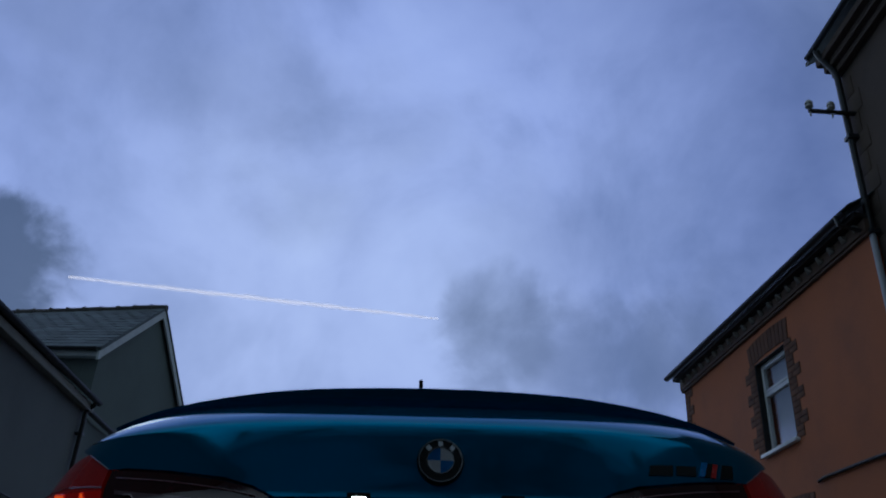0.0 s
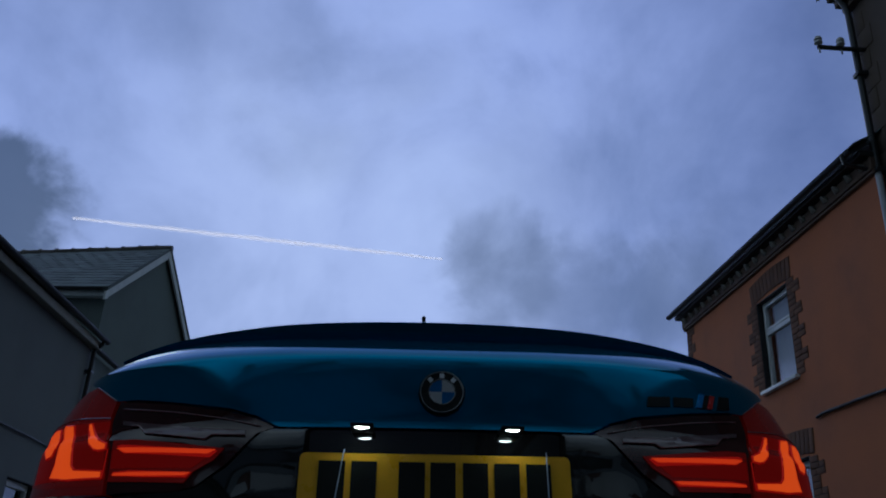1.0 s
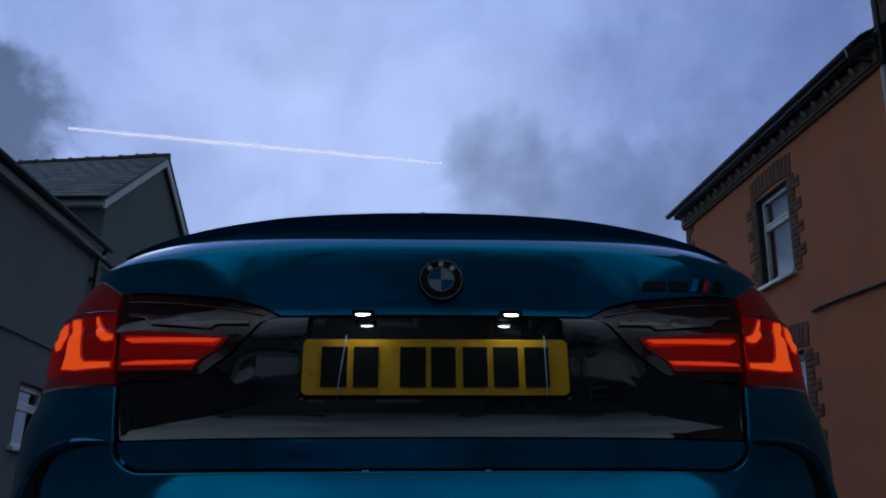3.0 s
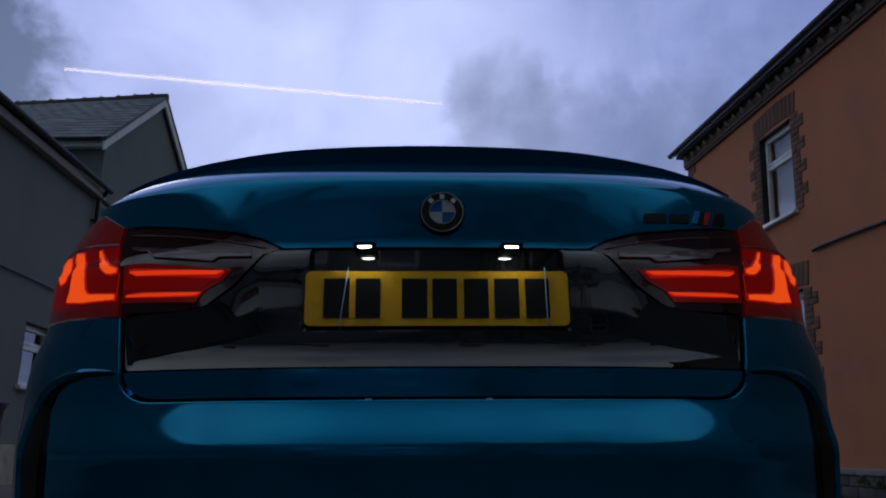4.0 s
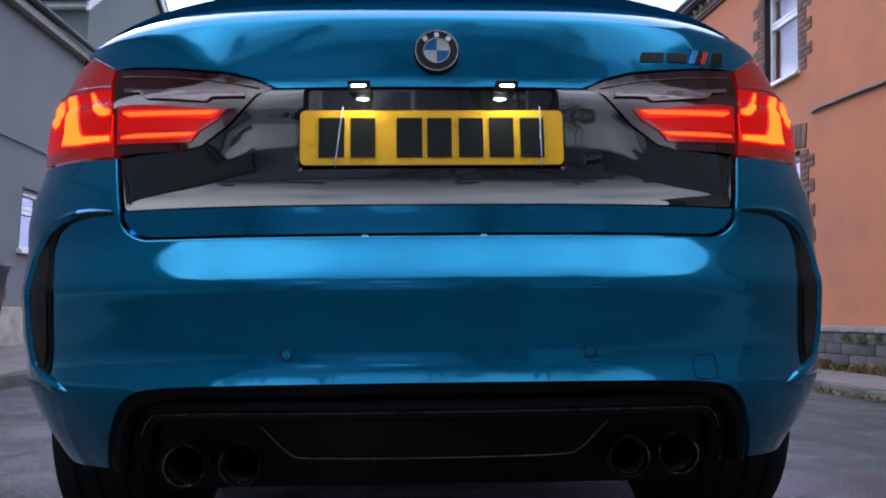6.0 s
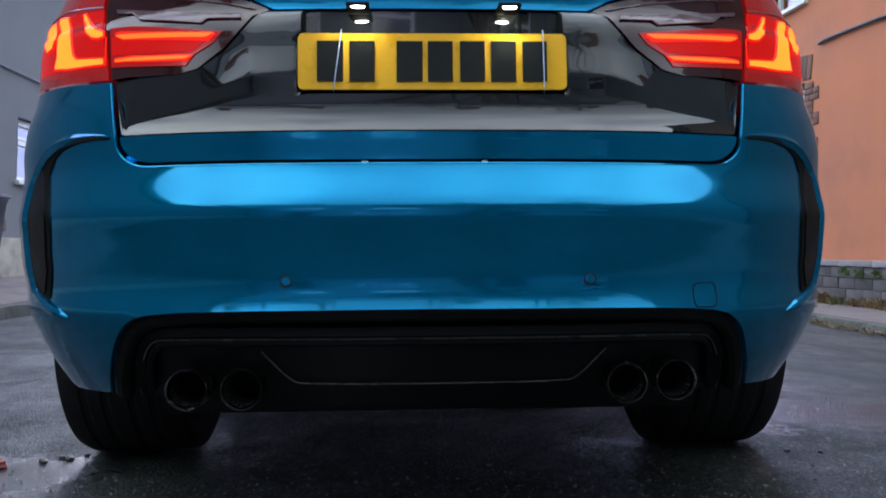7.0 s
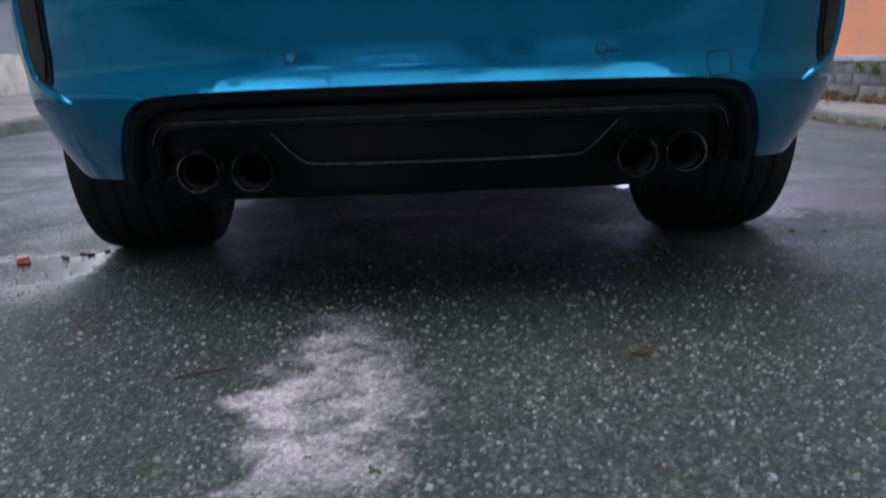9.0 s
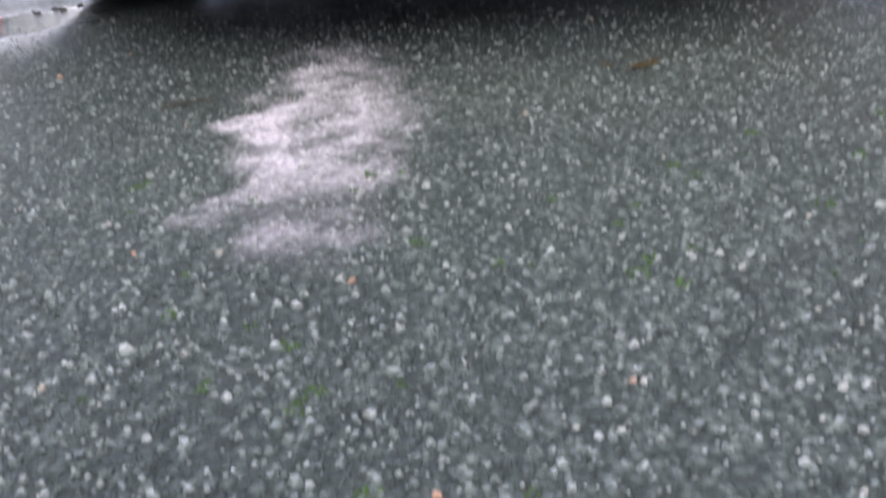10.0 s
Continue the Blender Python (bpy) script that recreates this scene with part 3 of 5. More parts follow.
def gutter_run(house, length, y, z, start=0.0, name="gutter"):
    bm = bmesh.new()
    prof = [(math.cos(a) * 0.06, math.sin(a) * 0.06) for a in [math.pi + math.pi * i / 8 for i in range(9)]]
    prof += [(x * 0.9, zz * 0.9) for x, zz in reversed(prof)]
    ends = []
    for s in (start, length):
        ends.append([bm.verts.new((s, y + a, z + b)) for a, b in prof])
    n = len(prof)
    for i in range(n):
        bm.faces.new((ends[0][i], ends[0][(i + 1) % n], ends[1][(i + 1) % n], ends[1][i]))
    bm.faces.new(ends[0][::-1])
    bm.faces.new(ends[1])
    return part(name, bm, GUTTER, house, "dark plastic gutter")


def roof_slab(house, s0, s1, y_eave, z_eave, y_ridge, z_ridge, thick=0.06, mat=SLATE, name="roof"):
    bm = bmesh.new()
    extrude_outline(bm, [(y_eave, z_eave), (y_ridge, z_ridge), (y_ridge, z_ridge - thick), (y_eave, z_eave - thick)], s1 - s0, Matrix(((0, 1, 0, s0), (1, 0, 0, 0), (0, 0, 1, 0), (0, 0, 0, 1))))
    return part(name, bm, mat, house, smooth=False)


def slate_courses(roof, s0, s1, y_eave, z_eave, y_ridge, z_ridge, course=0.22, width=0.30, sag=0.0):
    """Slates in broken courses, each a thin tilted piece."""
    run = math.hypot(y_ridge - y_eave, z_ridge - z_eave)
    tilt = math.degrees(math.atan2(z_ridge - z_eave, abs(y_ridge - y_eave)))
    me = finish("slate", boxed(0.003, width - 0.003, -0.02, course * 1.25, 0.0, 0.011), SLATE, smooth=False)
    half = finish("slate", boxed(0.003, width / 2 - 0.003, -0.02, course * 1.25, 0.0, 0.011), SLATE, smooth=False)
    count = 0
    for r in range(int(run / course)):
        f = r * course / run
        y, z = y_eave + (y_ridge - y_eave) * f, z_eave + (z_ridge - z_eave) * f
        s = s1
        while s > s0:
            cut = width / 2 if r % 2 and s == s1 else width
            s -= cut
            piece = new("slate", me if cut == width else half)
            piece.parent = roof
            turn = Matrix.Rotation(math.pi, 4, "Z") if y_ridge < y_eave else Matrix()
            at = Matrix.Translation((s + (cut if y_ridge < y_eave else 0), y, z + 0.006 + random.uniform(0, 0.005) - sag * (s1 - s) * f))
            piece.matrix_basis = at @ turn @ Matrix.Rotation(radians(tilt - 2.6 + random.uniform(-0.6, 0.6)), 4, "X") @ Matrix.Rotation(radians(random.uniform(-0.6, 0.6)), 4, "Z")
            count += 1
    return count


def house_place(x, y, degrees):
    return Matrix.Translation((x, y, 0)) @ Matrix.Rotation(radians(degrees), 4, "Z")


def salmon_house():
    h = thing("terraced_house", "salmon-rendered terraced house with brown brick window surrounds and dentil cornice", "house", "terraced houses", place=house_place(5.5, 7.4, 93.7))
    L = 6.3
    up, low = (2.45, 3.42, 4.2, 5.62), (2.42, 3.45, 1.25, 3.06)
    part("wall", wall_mesh(L, 0.62, 6.24, (up, low)), SALMON, h, smooth=False)
    part("end_wall", boxed(L - 0.3, L, -7.5, -0.305, -0.3, 6.2), SALMON, h, smooth=False)
    part("back_wall", boxed(0, L - 0.305, -7.5, -7.2, -0.3, 6.2), SALMON, h, smooth=False)
    part("party_wall", boxed(0.0, 0.25, -7.195, -0.305, -0.3, 6.2), SALMON, h, smooth=False)
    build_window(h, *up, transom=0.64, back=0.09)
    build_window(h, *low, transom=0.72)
    for o, top in ((up, 5.62), (low, 3.06)):
        brick_column(h, o[0], o[2] - 0.02, o[3] + 0.02, -1)
        brick_column(h, o[1], o[2] - 0.02, o[3] + 0.02, 1)
        soldier_arch(h, o[0], o[1], top)
    brick_column(h, L, 0.62, 6.2, -1)
    # cornice: two bands with blocks between
    part("cornice", box(boxed(-0.05, L + 0.05, -0.02, 0.05, 6.11, 6.15, 0.008), -0.05, L + 0.05, -0.02, 0.07, 6.154, 6.335, 0.01), BAND, h, "brown brick cornice band")
    part("fascia", boxed(-0.05, L + 0.1, -0.02, 0.19, 6.34, 6.41, 0.008), DARK_TRIM, h, "dark eaves board")
    bm = extrude_outline(bmesh.new(), [(0.0, 0.0), (0.11, 0.0), (0.08, 0.085), (0.03, 0.085)], 0.085)
    for v in bm.verts:
        if v.co.z < 0.05 and v.co.y > 0.05:
            v.co.y -= 0.06
    bmesh.ops.bevel(bm, geom=list(bm.edges), offset=0.006, segments=1, affect="EDGES")
    me = finish("dentil", bm, CREAM)
    for k in range(21):
        d = new("dentil", me)
        d.parent = h
        d.matrix_basis = pose(0.06 + 0.30 * k + random.uniform(-0.008, 0.008), 0.066, 6.215)
    gutter_run(h, L + 0.22, 0.26, 6.45)
    roof = roof_slab(h, -0.0, L + 0.15, 0.26, 6.44, -3.75, 9.04)
    roof_slab(h, -0.0, L + 0.15, -7.8, 6.44, -3.75, 9.04)
    slate_courses(roof, 0.05, L + 0.15, 0.29, 6.44, -0.8, 7.14)
    # plinth of blocks under a pale coping
    part("plinth", boxed(0, L, -0.3, 0.03, -0.3, 0.54), MORTAR, h)
    me = finish("stone_block", boxed(0.005, 0.345, 0.0, 0.035, 0.005, 0.135, 0.008), GREY_BRICK)
    for r in range(4):
        for k in range(18):
            p = new("stone_block", me)
            p.parent = h
            p.matrix_basis = pose(0.35 * k - (0.17 if r % 2 else 0.0), 0.028 + random.uniform(-0.004, 0.006), -0.01 + 0.138 * r)
    me = finish("coping_stone", boxed(0.003, 0.697, -0.06, 0.085, 0.0, 0.075, 0.01), COPING)
    for k in range(9):
        p = new("coping_stone", me)
        p.parent = h
        p.matrix_basis = pose(0.7 * k, 0.0, 0.545)
    # cable along the wall and bracket
    part("cable", tube(bmesh.new(), [(2.05, 0.03, 3.5), (1.9, 0.03, 3.52), (1.0, 0.03, 3.5), (0.0, 0.03, 3.46)], 0.022), DARK_TRIM, h, "black cable clipped to the wall")
    part("bracket", tube(bmesh.new(), [(0.05, 0.02, 6.2), (0.05, 0.20, 6.22), (0.05, 0.36, 6.25), (0.05, 0.38, 6.38)], 0.026), GUTTER, h, "dark gutter swan neck")
    return h


def tall_house():
    h = thing("tall_house", "tall dark stone house with black downpipe and projecting eaves", "house", "terraced houses", place=house_place(5.62, 7.44, -90))
    L = 9.0
    dark = material("dark_stone_render", (0.11, 0.082, 0.062), 0.92, vary=0.2, scale=1.2, fine=80, bump=0.5, depth=0.01)
    part("wall", boxed(0, L, 0.002, 0.3, -0.3, 9.02), dark, h, smooth=False)
    part("end_wall", boxed(0.0, 0.3, 0.305, 8.0, -0.3, 9.02), dark, h, smooth=False)
    part("far_wall", boxed(L - 0.3, L, 0.305, 8.0, -0.3, 9.02), dark, h, smooth=False)
    part("cornice", box(box(boxed(-0.05, L, -0.10, 0.0, 8.70, 8.80, 0.01), -0.08, L, -0.18, 0.0, 8.80, 8.91, 0.01), -0.1, L, -0.27, 0.0, 8.91, 9.02, 0.01), dark, h)
    gutter_run(h, L, -0.33, 9.14, -0.15)
    roof_slab(h, -0.25, L, -0.33, 9.12, 4.0, 12.0)
    roof_slab(h, -0.25, L, 8.4, 9.12, 4.0, 12.0)
    bm = bmesh.new()
    extrude_outline(bm, [(0.31, 9.02), (7.9, 9.02), (4.0, 11.9)], 0.28, Matrix(((0, 1, 0, 0.01), (1, 0, 0, 0), (0, 0, 1, 0), (0, 0, 0, 1))))
    part("gable", bm, dark, h, smooth=False)
    for k in range(27):
        w = 0.34 if k % 2 else 0.22
        part("stone_block", boxed(0.004, w, -0.008, 0.03, 0.2 + k * 0.31, 0.5 + k * 0.31, 0.005), dark, h)
    pipe = part("downpipe", tube(bmesh.new(), [(0.06, -0.32, 9.10), (0.06, -0.29, 9.0), (0.06, -0.11, 8.74), (0.06, -0.09, 8.6), (0.06, -0.09, 6.15)], 0.045, 10), GUTTER, h, "black cast-iron downpipe, grey below")
    part("lower_pipe", tube(bmesh.new(), [(0.06, -0.09, 6.15), (0.06, -0.09, 0.15)], 0.042, 10), GREYPIPE, pipe, "pale grey lower pipe")
    for z in (7.6, 6.15, 4.2, 2.3):
        part("pipe_clip", boxed(-0.01, 0.13, -0.15, 0.0, z - 0.03, z + 0.03, 0.006), GUTTER, pipe)
    arm = part("insulator_arm", boxed(0.11, 0.16, -0.64, 0.0, 7.93, 7.975, 0.006), IRON, h, "iron arm with two porcelain insulators")
    for y in (-0.62, -0.32):
        part("insulator", lathe(bmesh.new(), [(0.012, -0.10), (0.012, 0.02), (0.035, 0.03), (0.055, 0.05), (0.05, 0.075), (0.042, 0.085), (0.055, 0.10), (0.05, 0.13), (0.03, 0.155), (0.004, 0.165)], Matrix.Translation((0.135, y, 7.965)), 16, False), PORCELAIN, arm)
    return h


def grey_house():
    h = thing("roadside_house", "low grey-rendered house with slate roof, dark gutter and small sash window", "house", "terraced houses", place=house_place(-5.43, 12.0, -90))
    L = 22.0
    win = (0.9, 1.85, 1.4, 2.27)
    part("wall", wall_mesh(L, 0.62, 4.72, (win,)), GREY_RENDER, h, smooth=False)
    part("end_wall", boxed(0.0, 0.3, -6.0, -0.305, -0.3, 4.7), GREY_RENDER, h, smooth=False)
    bm = bmesh.new()
    extrude_outline(bm, [(-0.02, 4.7), (-6.0, 4.7), (-3.0, 6.75)], 0.3, Matrix(((0, 1, 0, 0.0), (1, 0, 0, 0), (0, 0, 1, 0), (0, 0, 0, 1))))
    part("gable", bm, GREY_RENDER, h, smooth=False)
    part("back_wall", boxed(0.305, L, -6.0, -5.7, -0.3, 4.7), GREY_RENDER, h, smooth=False)
    part("far_wall", boxed(L - 0.3, L, -5.695, -0.305, -0.3, 4.7), GREY_RENDER, h, smooth=False)
    part("plinth", boxed(0, L, -0.3, 0.03, -0.3, 0.615, 0.01), PLINTHMAT, h, "stained yellowish plinth")
    build_window(h, *win, transom=0.62, back=0.1, sheet=CURTAIN, sheet_label="dull grey-green curtain")
    part("fascia", boxed(-0.05, L, 0.002, 0.14, 4.58, 4.70, 0.006), CREAM, h)
    gutter_run(h, L, 0.2, 4.76, -0.08)
    roof = roof_slab(h, -0.1, L, 0.22, 4.78, -3.0, 6.9)
    roof_slab(h, -0.1, L, -6.2, 4.78, -3.0, 6.9)
    pipe = part("downpipe", tube(bmesh.new(), [(0.06, 0.2, 4.74), (0.06, 0.17, 4.66), (0.06, 0.09, 4.60), (0.06, 0.07, 4.54), (0.06, 0.07, 0.2)], 0.036, 10), GUTTER, h)
    for z in (4.2, 2.6, 1.0):
        part("pipe_clip", boxed(0.0, 0.12, 0.0, 0.115, z - 0.02, z + 0.02, 0.004), GUTTER, pipe)
    part("cable", tube(bmesh.new(), [(0.2, 0.025, 2.83), (1.5, 0.025, 2.85), (4, 0.025, 2.84), (9, 0.025, 2.86), (16, 0.025, 2.85)], 0.014), GUTTER, h, "dark cable along the wall")
    part("annex", boxed(-3.7, -0.02, -5.0, -0.12, -0.3, 4.62), DULL_RENDER, h, "set-back annex wall", smooth=False)
    gutter_run(h, -0.1, -0.04, 4.70, -3.75, "annex_gutter")
    part("air_brick", boxed(2.12, 2.35, -0.01, 0.012, 0.70, 0.85, 0.006), BRICK, h, "terracotta air brick")
    return h


def far_house():
    h = thing("gabled_house", "tall grey-rendered house with slate roof and white bargeboards", "house", "terraced houses", place=house_place(-7.0, 16.1, -7))
    D, W, E, R = 4.95, 9.0, 7.30, 9.28
    sag = 0.05
    bm = bmesh.new()
    extrude_outline(bm, [(0.0, -0.3), (D, -0.3), (D, E), (D / 2, R - 0.08), (0.0, E)], -0.3, Matrix(((0, 1, 0, 0), (1, 0, 0, 0), (0, 0, 1, 0), (0, 0, 0, 1))))
    part("gable_wall", bm, DULL_RENDER, h, smooth=False)
    part("front_wall", boxed(-W, -0.305, 0.0, 0.3, -0.3, E), DULL_RENDER, h, smooth=False)
    part("back_wall", boxed(-W, -0.305, D - 0.3, D, -0.3, E), DULL_RENDER, h, smooth=False)
    for y0, ye in ((-0.25, 0.0), (D + 0.25, D)):
        rise = (R - E) / (D / 2)
        bm = bmesh.new()
        m = Matrix(((0, 1, 0, 0.14), (1, 0, 0, 0), (0, 0, 1, 0), (0, 0, 0, 1)))
        extrude_outline(bm, [(y0, E - 0.25 * rise), (D / 2, R), (D / 2, R - 0.07), (y0, E - 0.25 * rise - 0.07)], -W, m)
        for v in bm.verts:
            if v.co.y > 1 and v.co.y < D - 1:
                v.co.z += sag * min(0.0, v.co.x)
        roof = part("roof", bm, SLATE, h, smooth=False)
        bm = bmesh.new()
        extrude_outline(bm, [(y0, E - 0.25 * rise - 0.08), (D / 2, R - 0.08), (D / 2, R - 0.30), (y0, E - 0.25 * rise - 0.28)], -0.05, Matrix(((0, 1, 0, 0.12), (1, 0, 0, 0), (0, 0, 1, 0), (0, 0, 0, 1))))
        part("bargeboard", bm, BARGE, h, "white painted bargeboard")
        if y0 < 0:
            slate_courses(roof, -5.4, 0.14, y0 - 0.02, E - 0.25 * rise + 0.002, D / 2, R, course=0.235, width=0.36, sag=sag)
    part("fascia", boxed(-W, 0.065, -0.2, -0.02, E - 0.38, E - 0.20, 0.006), BARGE, h)
    gutter_run(h, 0.05, -0.28, E - 0.215, -W)
    me = finish("ridge_tile", tube(bmesh.new(), [(0, 0, 0), (0.05, 0, 0), (0.06, 0, 0), (0.435, 0, 0)], 0.09, 10, radii=[0.108, 0.108, 0.088, 0.088]), RIDGE)
    for k in range(20):
        p = new("ridge_tile", me)
        p.parent = h
        p.matrix_basis = pose(0.16 - 0.445 * (k + 1), D / 2, R - 0.02 - sag * 0.445 * (k + 0.5) + random.uniform(-0.006, 0.006), 0, -1.7 + random.uniform(-1, 1), 0)
    return h


salmon_house()
tall_house()
grey_house()
far_house()


def closing_row():
    """Rendered fronts that close the street behind, with their windows and doors set in."""
    for x, y0, y1, z, name in ((5.6, -10.25, -1.7, 5.2, "wall_east"), (-5.5, -10.25, -10.02, 4.8, "wall_west")):
        ob = part(name, boxed(x, x + (6 if x > 0 else -6), y0, y1, -0.3, z), DULL_RENDER, smooth=False)
        tagged(ob, "plain rendered house front closing the street", "wall", kind="structure")
    x = -22.7
    for k, (wide, high, ridge) in enumerate(((6.4, 7.0, 10.2), (5.6, 6.7, 9.8), (6.2, 7.3, 10.6), (5.2, 6.8, 10.0), (5.8, 7.2, 10.5), (5.4, 6.7, 9.9), (6.0, 7.2, 10.4), (6.2, 6.8, 10.0))):
        h = thing("terraced_house", "two-storey grey terraced house with white windows, facing up the street", "house", "terraced houses", place=Matrix.Translation((x + wide, -10.3, 0)) @ Matrix.Rotation(math.pi, 4, "Z"))
        flat = Matrix.Diagonal((1, -1, 1, 1))
        holes = [(0.8, 1.75, 3.3, 4.6), (wide - 1.9, wide - 0.95, 3.3, 4.6), (0.8, 2.1, 0.9, 2.3), (wide - 1.75, wide - 0.85, 0.1, 2.15)]
        bm = wall_mesh(wide - 0.01, -0.3, high, holes)
        bm.transform(flat)
        part("wall", bm, (DULL_RENDER, GREY_RENDER)[k % 2], h, smooth=False)
        bm = extrude_outline(bmesh.new(), [(-0.25, high - 0.1), (3.6, ridge), (3.6, ridge - 0.08), (-0.25, high - 0.18)], wide - 0.01, Matrix(((0, 1, 0, 0), (1, 0, 0, 0), (0, 0, 1, 0), (0, 0, 0, 1))))
        part("roof", bm, SLATE, h, smooth=False)
        part("back_wall", boxed(0, wide - 0.01, 3.3, 3.55, -0.3, ridge - 0.15), DULL_RENDER, h, smooth=False)
        for s0, s1, z0, z1 in holes:
            if z0 > 0.5:
                bm = bmesh.new()
                for a in ((s0, s0 + 0.07, z0, z1), (s1 - 0.07, s1, z0, z1), (s0 + 0.07, s1 - 0.07, z0, z0 + 0.07), (s0 + 0.07, s1 - 0.07, z1 - 0.07, z1), (s0 + 0.07, s1 - 0.07, (z0 + z1) / 2 - 0.03, (z0 + z1) / 2 + 0.03)):
                    box(bm, a[0], a[1], 0.08, 0.15, a[2], a[3])
                w = part("window", bm, UPVC, h, "white window")
                part("pane", boxed(s0 + 0.07, s1 - 0.07, 0.115, 0.125, z0 + 0.07, z1 - 0.07), DARKGLASS, w, smooth=False)
            else:
                part("door", boxed(s0, s1, 0.10, 0.16, z0, z1, 0.01), DARK_TRIM, h, "dark front door")
        stack = part("chimney", boxed(wide - 0.75, wide - 0.02, 3.0, 3.8, ridge - 0.4, ridge + 0.8, 0.02), BRICK, h)
        part("chimney_pot", lathe(bmesh.new(), [(.12, 0), (.14, .05), (.11, .1), (.10, .45), (.13, .5), (.10, .5)], Matrix.Translation((wide - 0.4, 3.4, ridge + 0.8)), 14), RIDGE, stack)
        x += wide


closing_row()


def bare_tree(x, y, height, seed):
    """A leafless tree: a tapered trunk that forks into limbs, branches and twigs."""
    rng = random.Random(seed)
    t = thing("bare_tree", "tall leafless tree with fine branching twigs beside the street", "tree", place=pose(x, y, 0.0))
    limbs = [bmesh.new() for _ in range(2)]

    def grow_limb(start, way, length, radius, level):
        path, radii = [start], [radius]
        steps = 5 if level < 3 else 3
        for i in range(steps):
            way = (way + Vector((rng.gauss(0, .14), rng.gauss(0, .14), rng.gauss(.05, .08)))).normalized()
            path.append(path[-1] + way * length / steps)
            radii.append(radius * (1 - 0.55 * (i + 1) / steps))
        tube(limbs[0 if level == 0 else 1], path, radius, 10 if level == 0 else (6 if level < 3 else 4), radii=radii)
        if level == 4:
            return
        for i in range((6, 6, 5, 4)[level]):
            k = rng.randint(steps // 2, steps)
            side = Vector((rng.uniform(-1, 1), rng.uniform(-1, 1), rng.uniform(0.0, 0.7))).normalized()
            grow_limb(path[k], (way * 0.55 + side * 0.75).normalized(), length * rng.uniform(.5, .72), radii[k] * rng.uniform(.45, .7), level + 1)

    grow_limb(Vector((0, 0, -0.1)), Vector((0, 0, 1)), height * 0.42, height * 0.022, 0)
    part("trunk", limbs[0], BARK, t)
    part("branches", limbs[1], BARK, t)
    return t


bare_tree(0.9, -9.3, 13.0, 4)


# ---- car ----
# Half width, rearmost line and corner depth of the body by height.
HALF = [(.20, .86), (.30, .90), (.41, .945), (.50, .968), (.60, .985), (.72, .985), (.80, .98), (.87, .968), (.94, .945), (1.0, .942), (1.08, .94), (1.14, .91), (1.20, .872), (1.26, .83), (1.30, .80)]
REAR = [(.20, .14), (.30, .06), (.42, -.004), (.478, -.024), (.490, -.0215), (.512, -.0115), (.535, -.0085), (.57, -.0095), (.62, -.014), (.672, -.020), (.684, -.016), (.757, .0165), (.764, .0185), (.768, .019), (.818, .0215), (.824, .0235), (.90, .0425), (.98, .062), (1.055, .078), (1.07, .094), (1.14, .100), (1.19, .1045), (1.214, .108), (1.226, .117), (1.27, .180), (1.285, .205), (1.30, .24)]
DEEP = [(.70, .85), (.95, .72), (1.10, .70), (1.30, .62)]
POWER = 2.8
ARC = []
for i in range(401):
    a = math.pi / 2 * (i / 400) ** 1.4
    ARC.append((math.sin(a) ** (2 / POWER), 1 - max(0.0, math.cos(a)) ** (2 / POWER)))
LENGTHS = [0.0]
for (p0, q0), (p1, q1) in zip(ARC, ARC[1:]):
    LENGTHS.append(LENGTHS[-1] + math.hypot((p1 - p0) * 0.97, (q1 - q0) * 0.78))
LENGTHS, ARC = np.array(LENGTHS), np.array(ARC)


def arc_of(x, z):
    """Way along the body's rear from its middle to the point that lies x aside, at height z."""
    s = np.interp(min(abs(x) / curve_through(HALF, z), 1.0), ARC[:, 0], LENGTHS)
    return math.copysign(float(s), x)


# The black panel by distance from the middle: its lower edge, the crease of its wings, its upper edge.
PANEL_LOW = [(0, .822), (.604, .822), (.612, .832), (.63, .925)]
CREASE = [(0, 1.064), (.245, 1.064), (.262, 1.04), (.285, .995), (.31, .958), (.335, .938), (.379, .921), (.424, .902), (.45, .889), (.476, .880), (.523, .866), (.60, .838), (.63, .930)]
PANEL_TOP = [(0, 1.064), (.33, 1.064), (.35, 1.045), (.40, .985), (.455, .946), (.49, .940), (.60, .934), (.63, .930)]


def straight(table, v):
    return float(np.interp(v, [p[0] for p in table], [p[1] for p in table]))


def ease(a, b, v):
    f = min(1.0, max(0.0, (v - a) / (b - a)))
    return f * f * (3 - 2 * f)


FLOOR = [(.822, 0.0), (.834, .0085), (.846, .0152), (.86, .0203), (.875, .0236), (.89, .0256), (.91, .0268), (.95, .0275), (1.07, .0290)]


def scoop(x, z):
    """How far the plate's hollow goes in: a floor that rises from the lower edge, a recess behind the plate
    that is deepest under the lamps, and wings at the sides that come out again."""
    crease, top = straight(CREASE, abs(x)), straight(PANEL_TOP, abs(x))
    if z <= crease:
        rise = curve_through(FLOOR, z)
        back = 0.062 + 0.014 * ease(0.950, 0.985, z)
        rise += max(0.0, back - rise) * ease(0.8965, 0.9015, z) * (1 - ease(0.250, 0.257, abs(x)))
        return max(0.0, 0.0235 + rise - curve_through(REAR, z))
    return scoop(x, crease) * max(0.0, 1 - (z - crease) / max(0.004, top - crease))


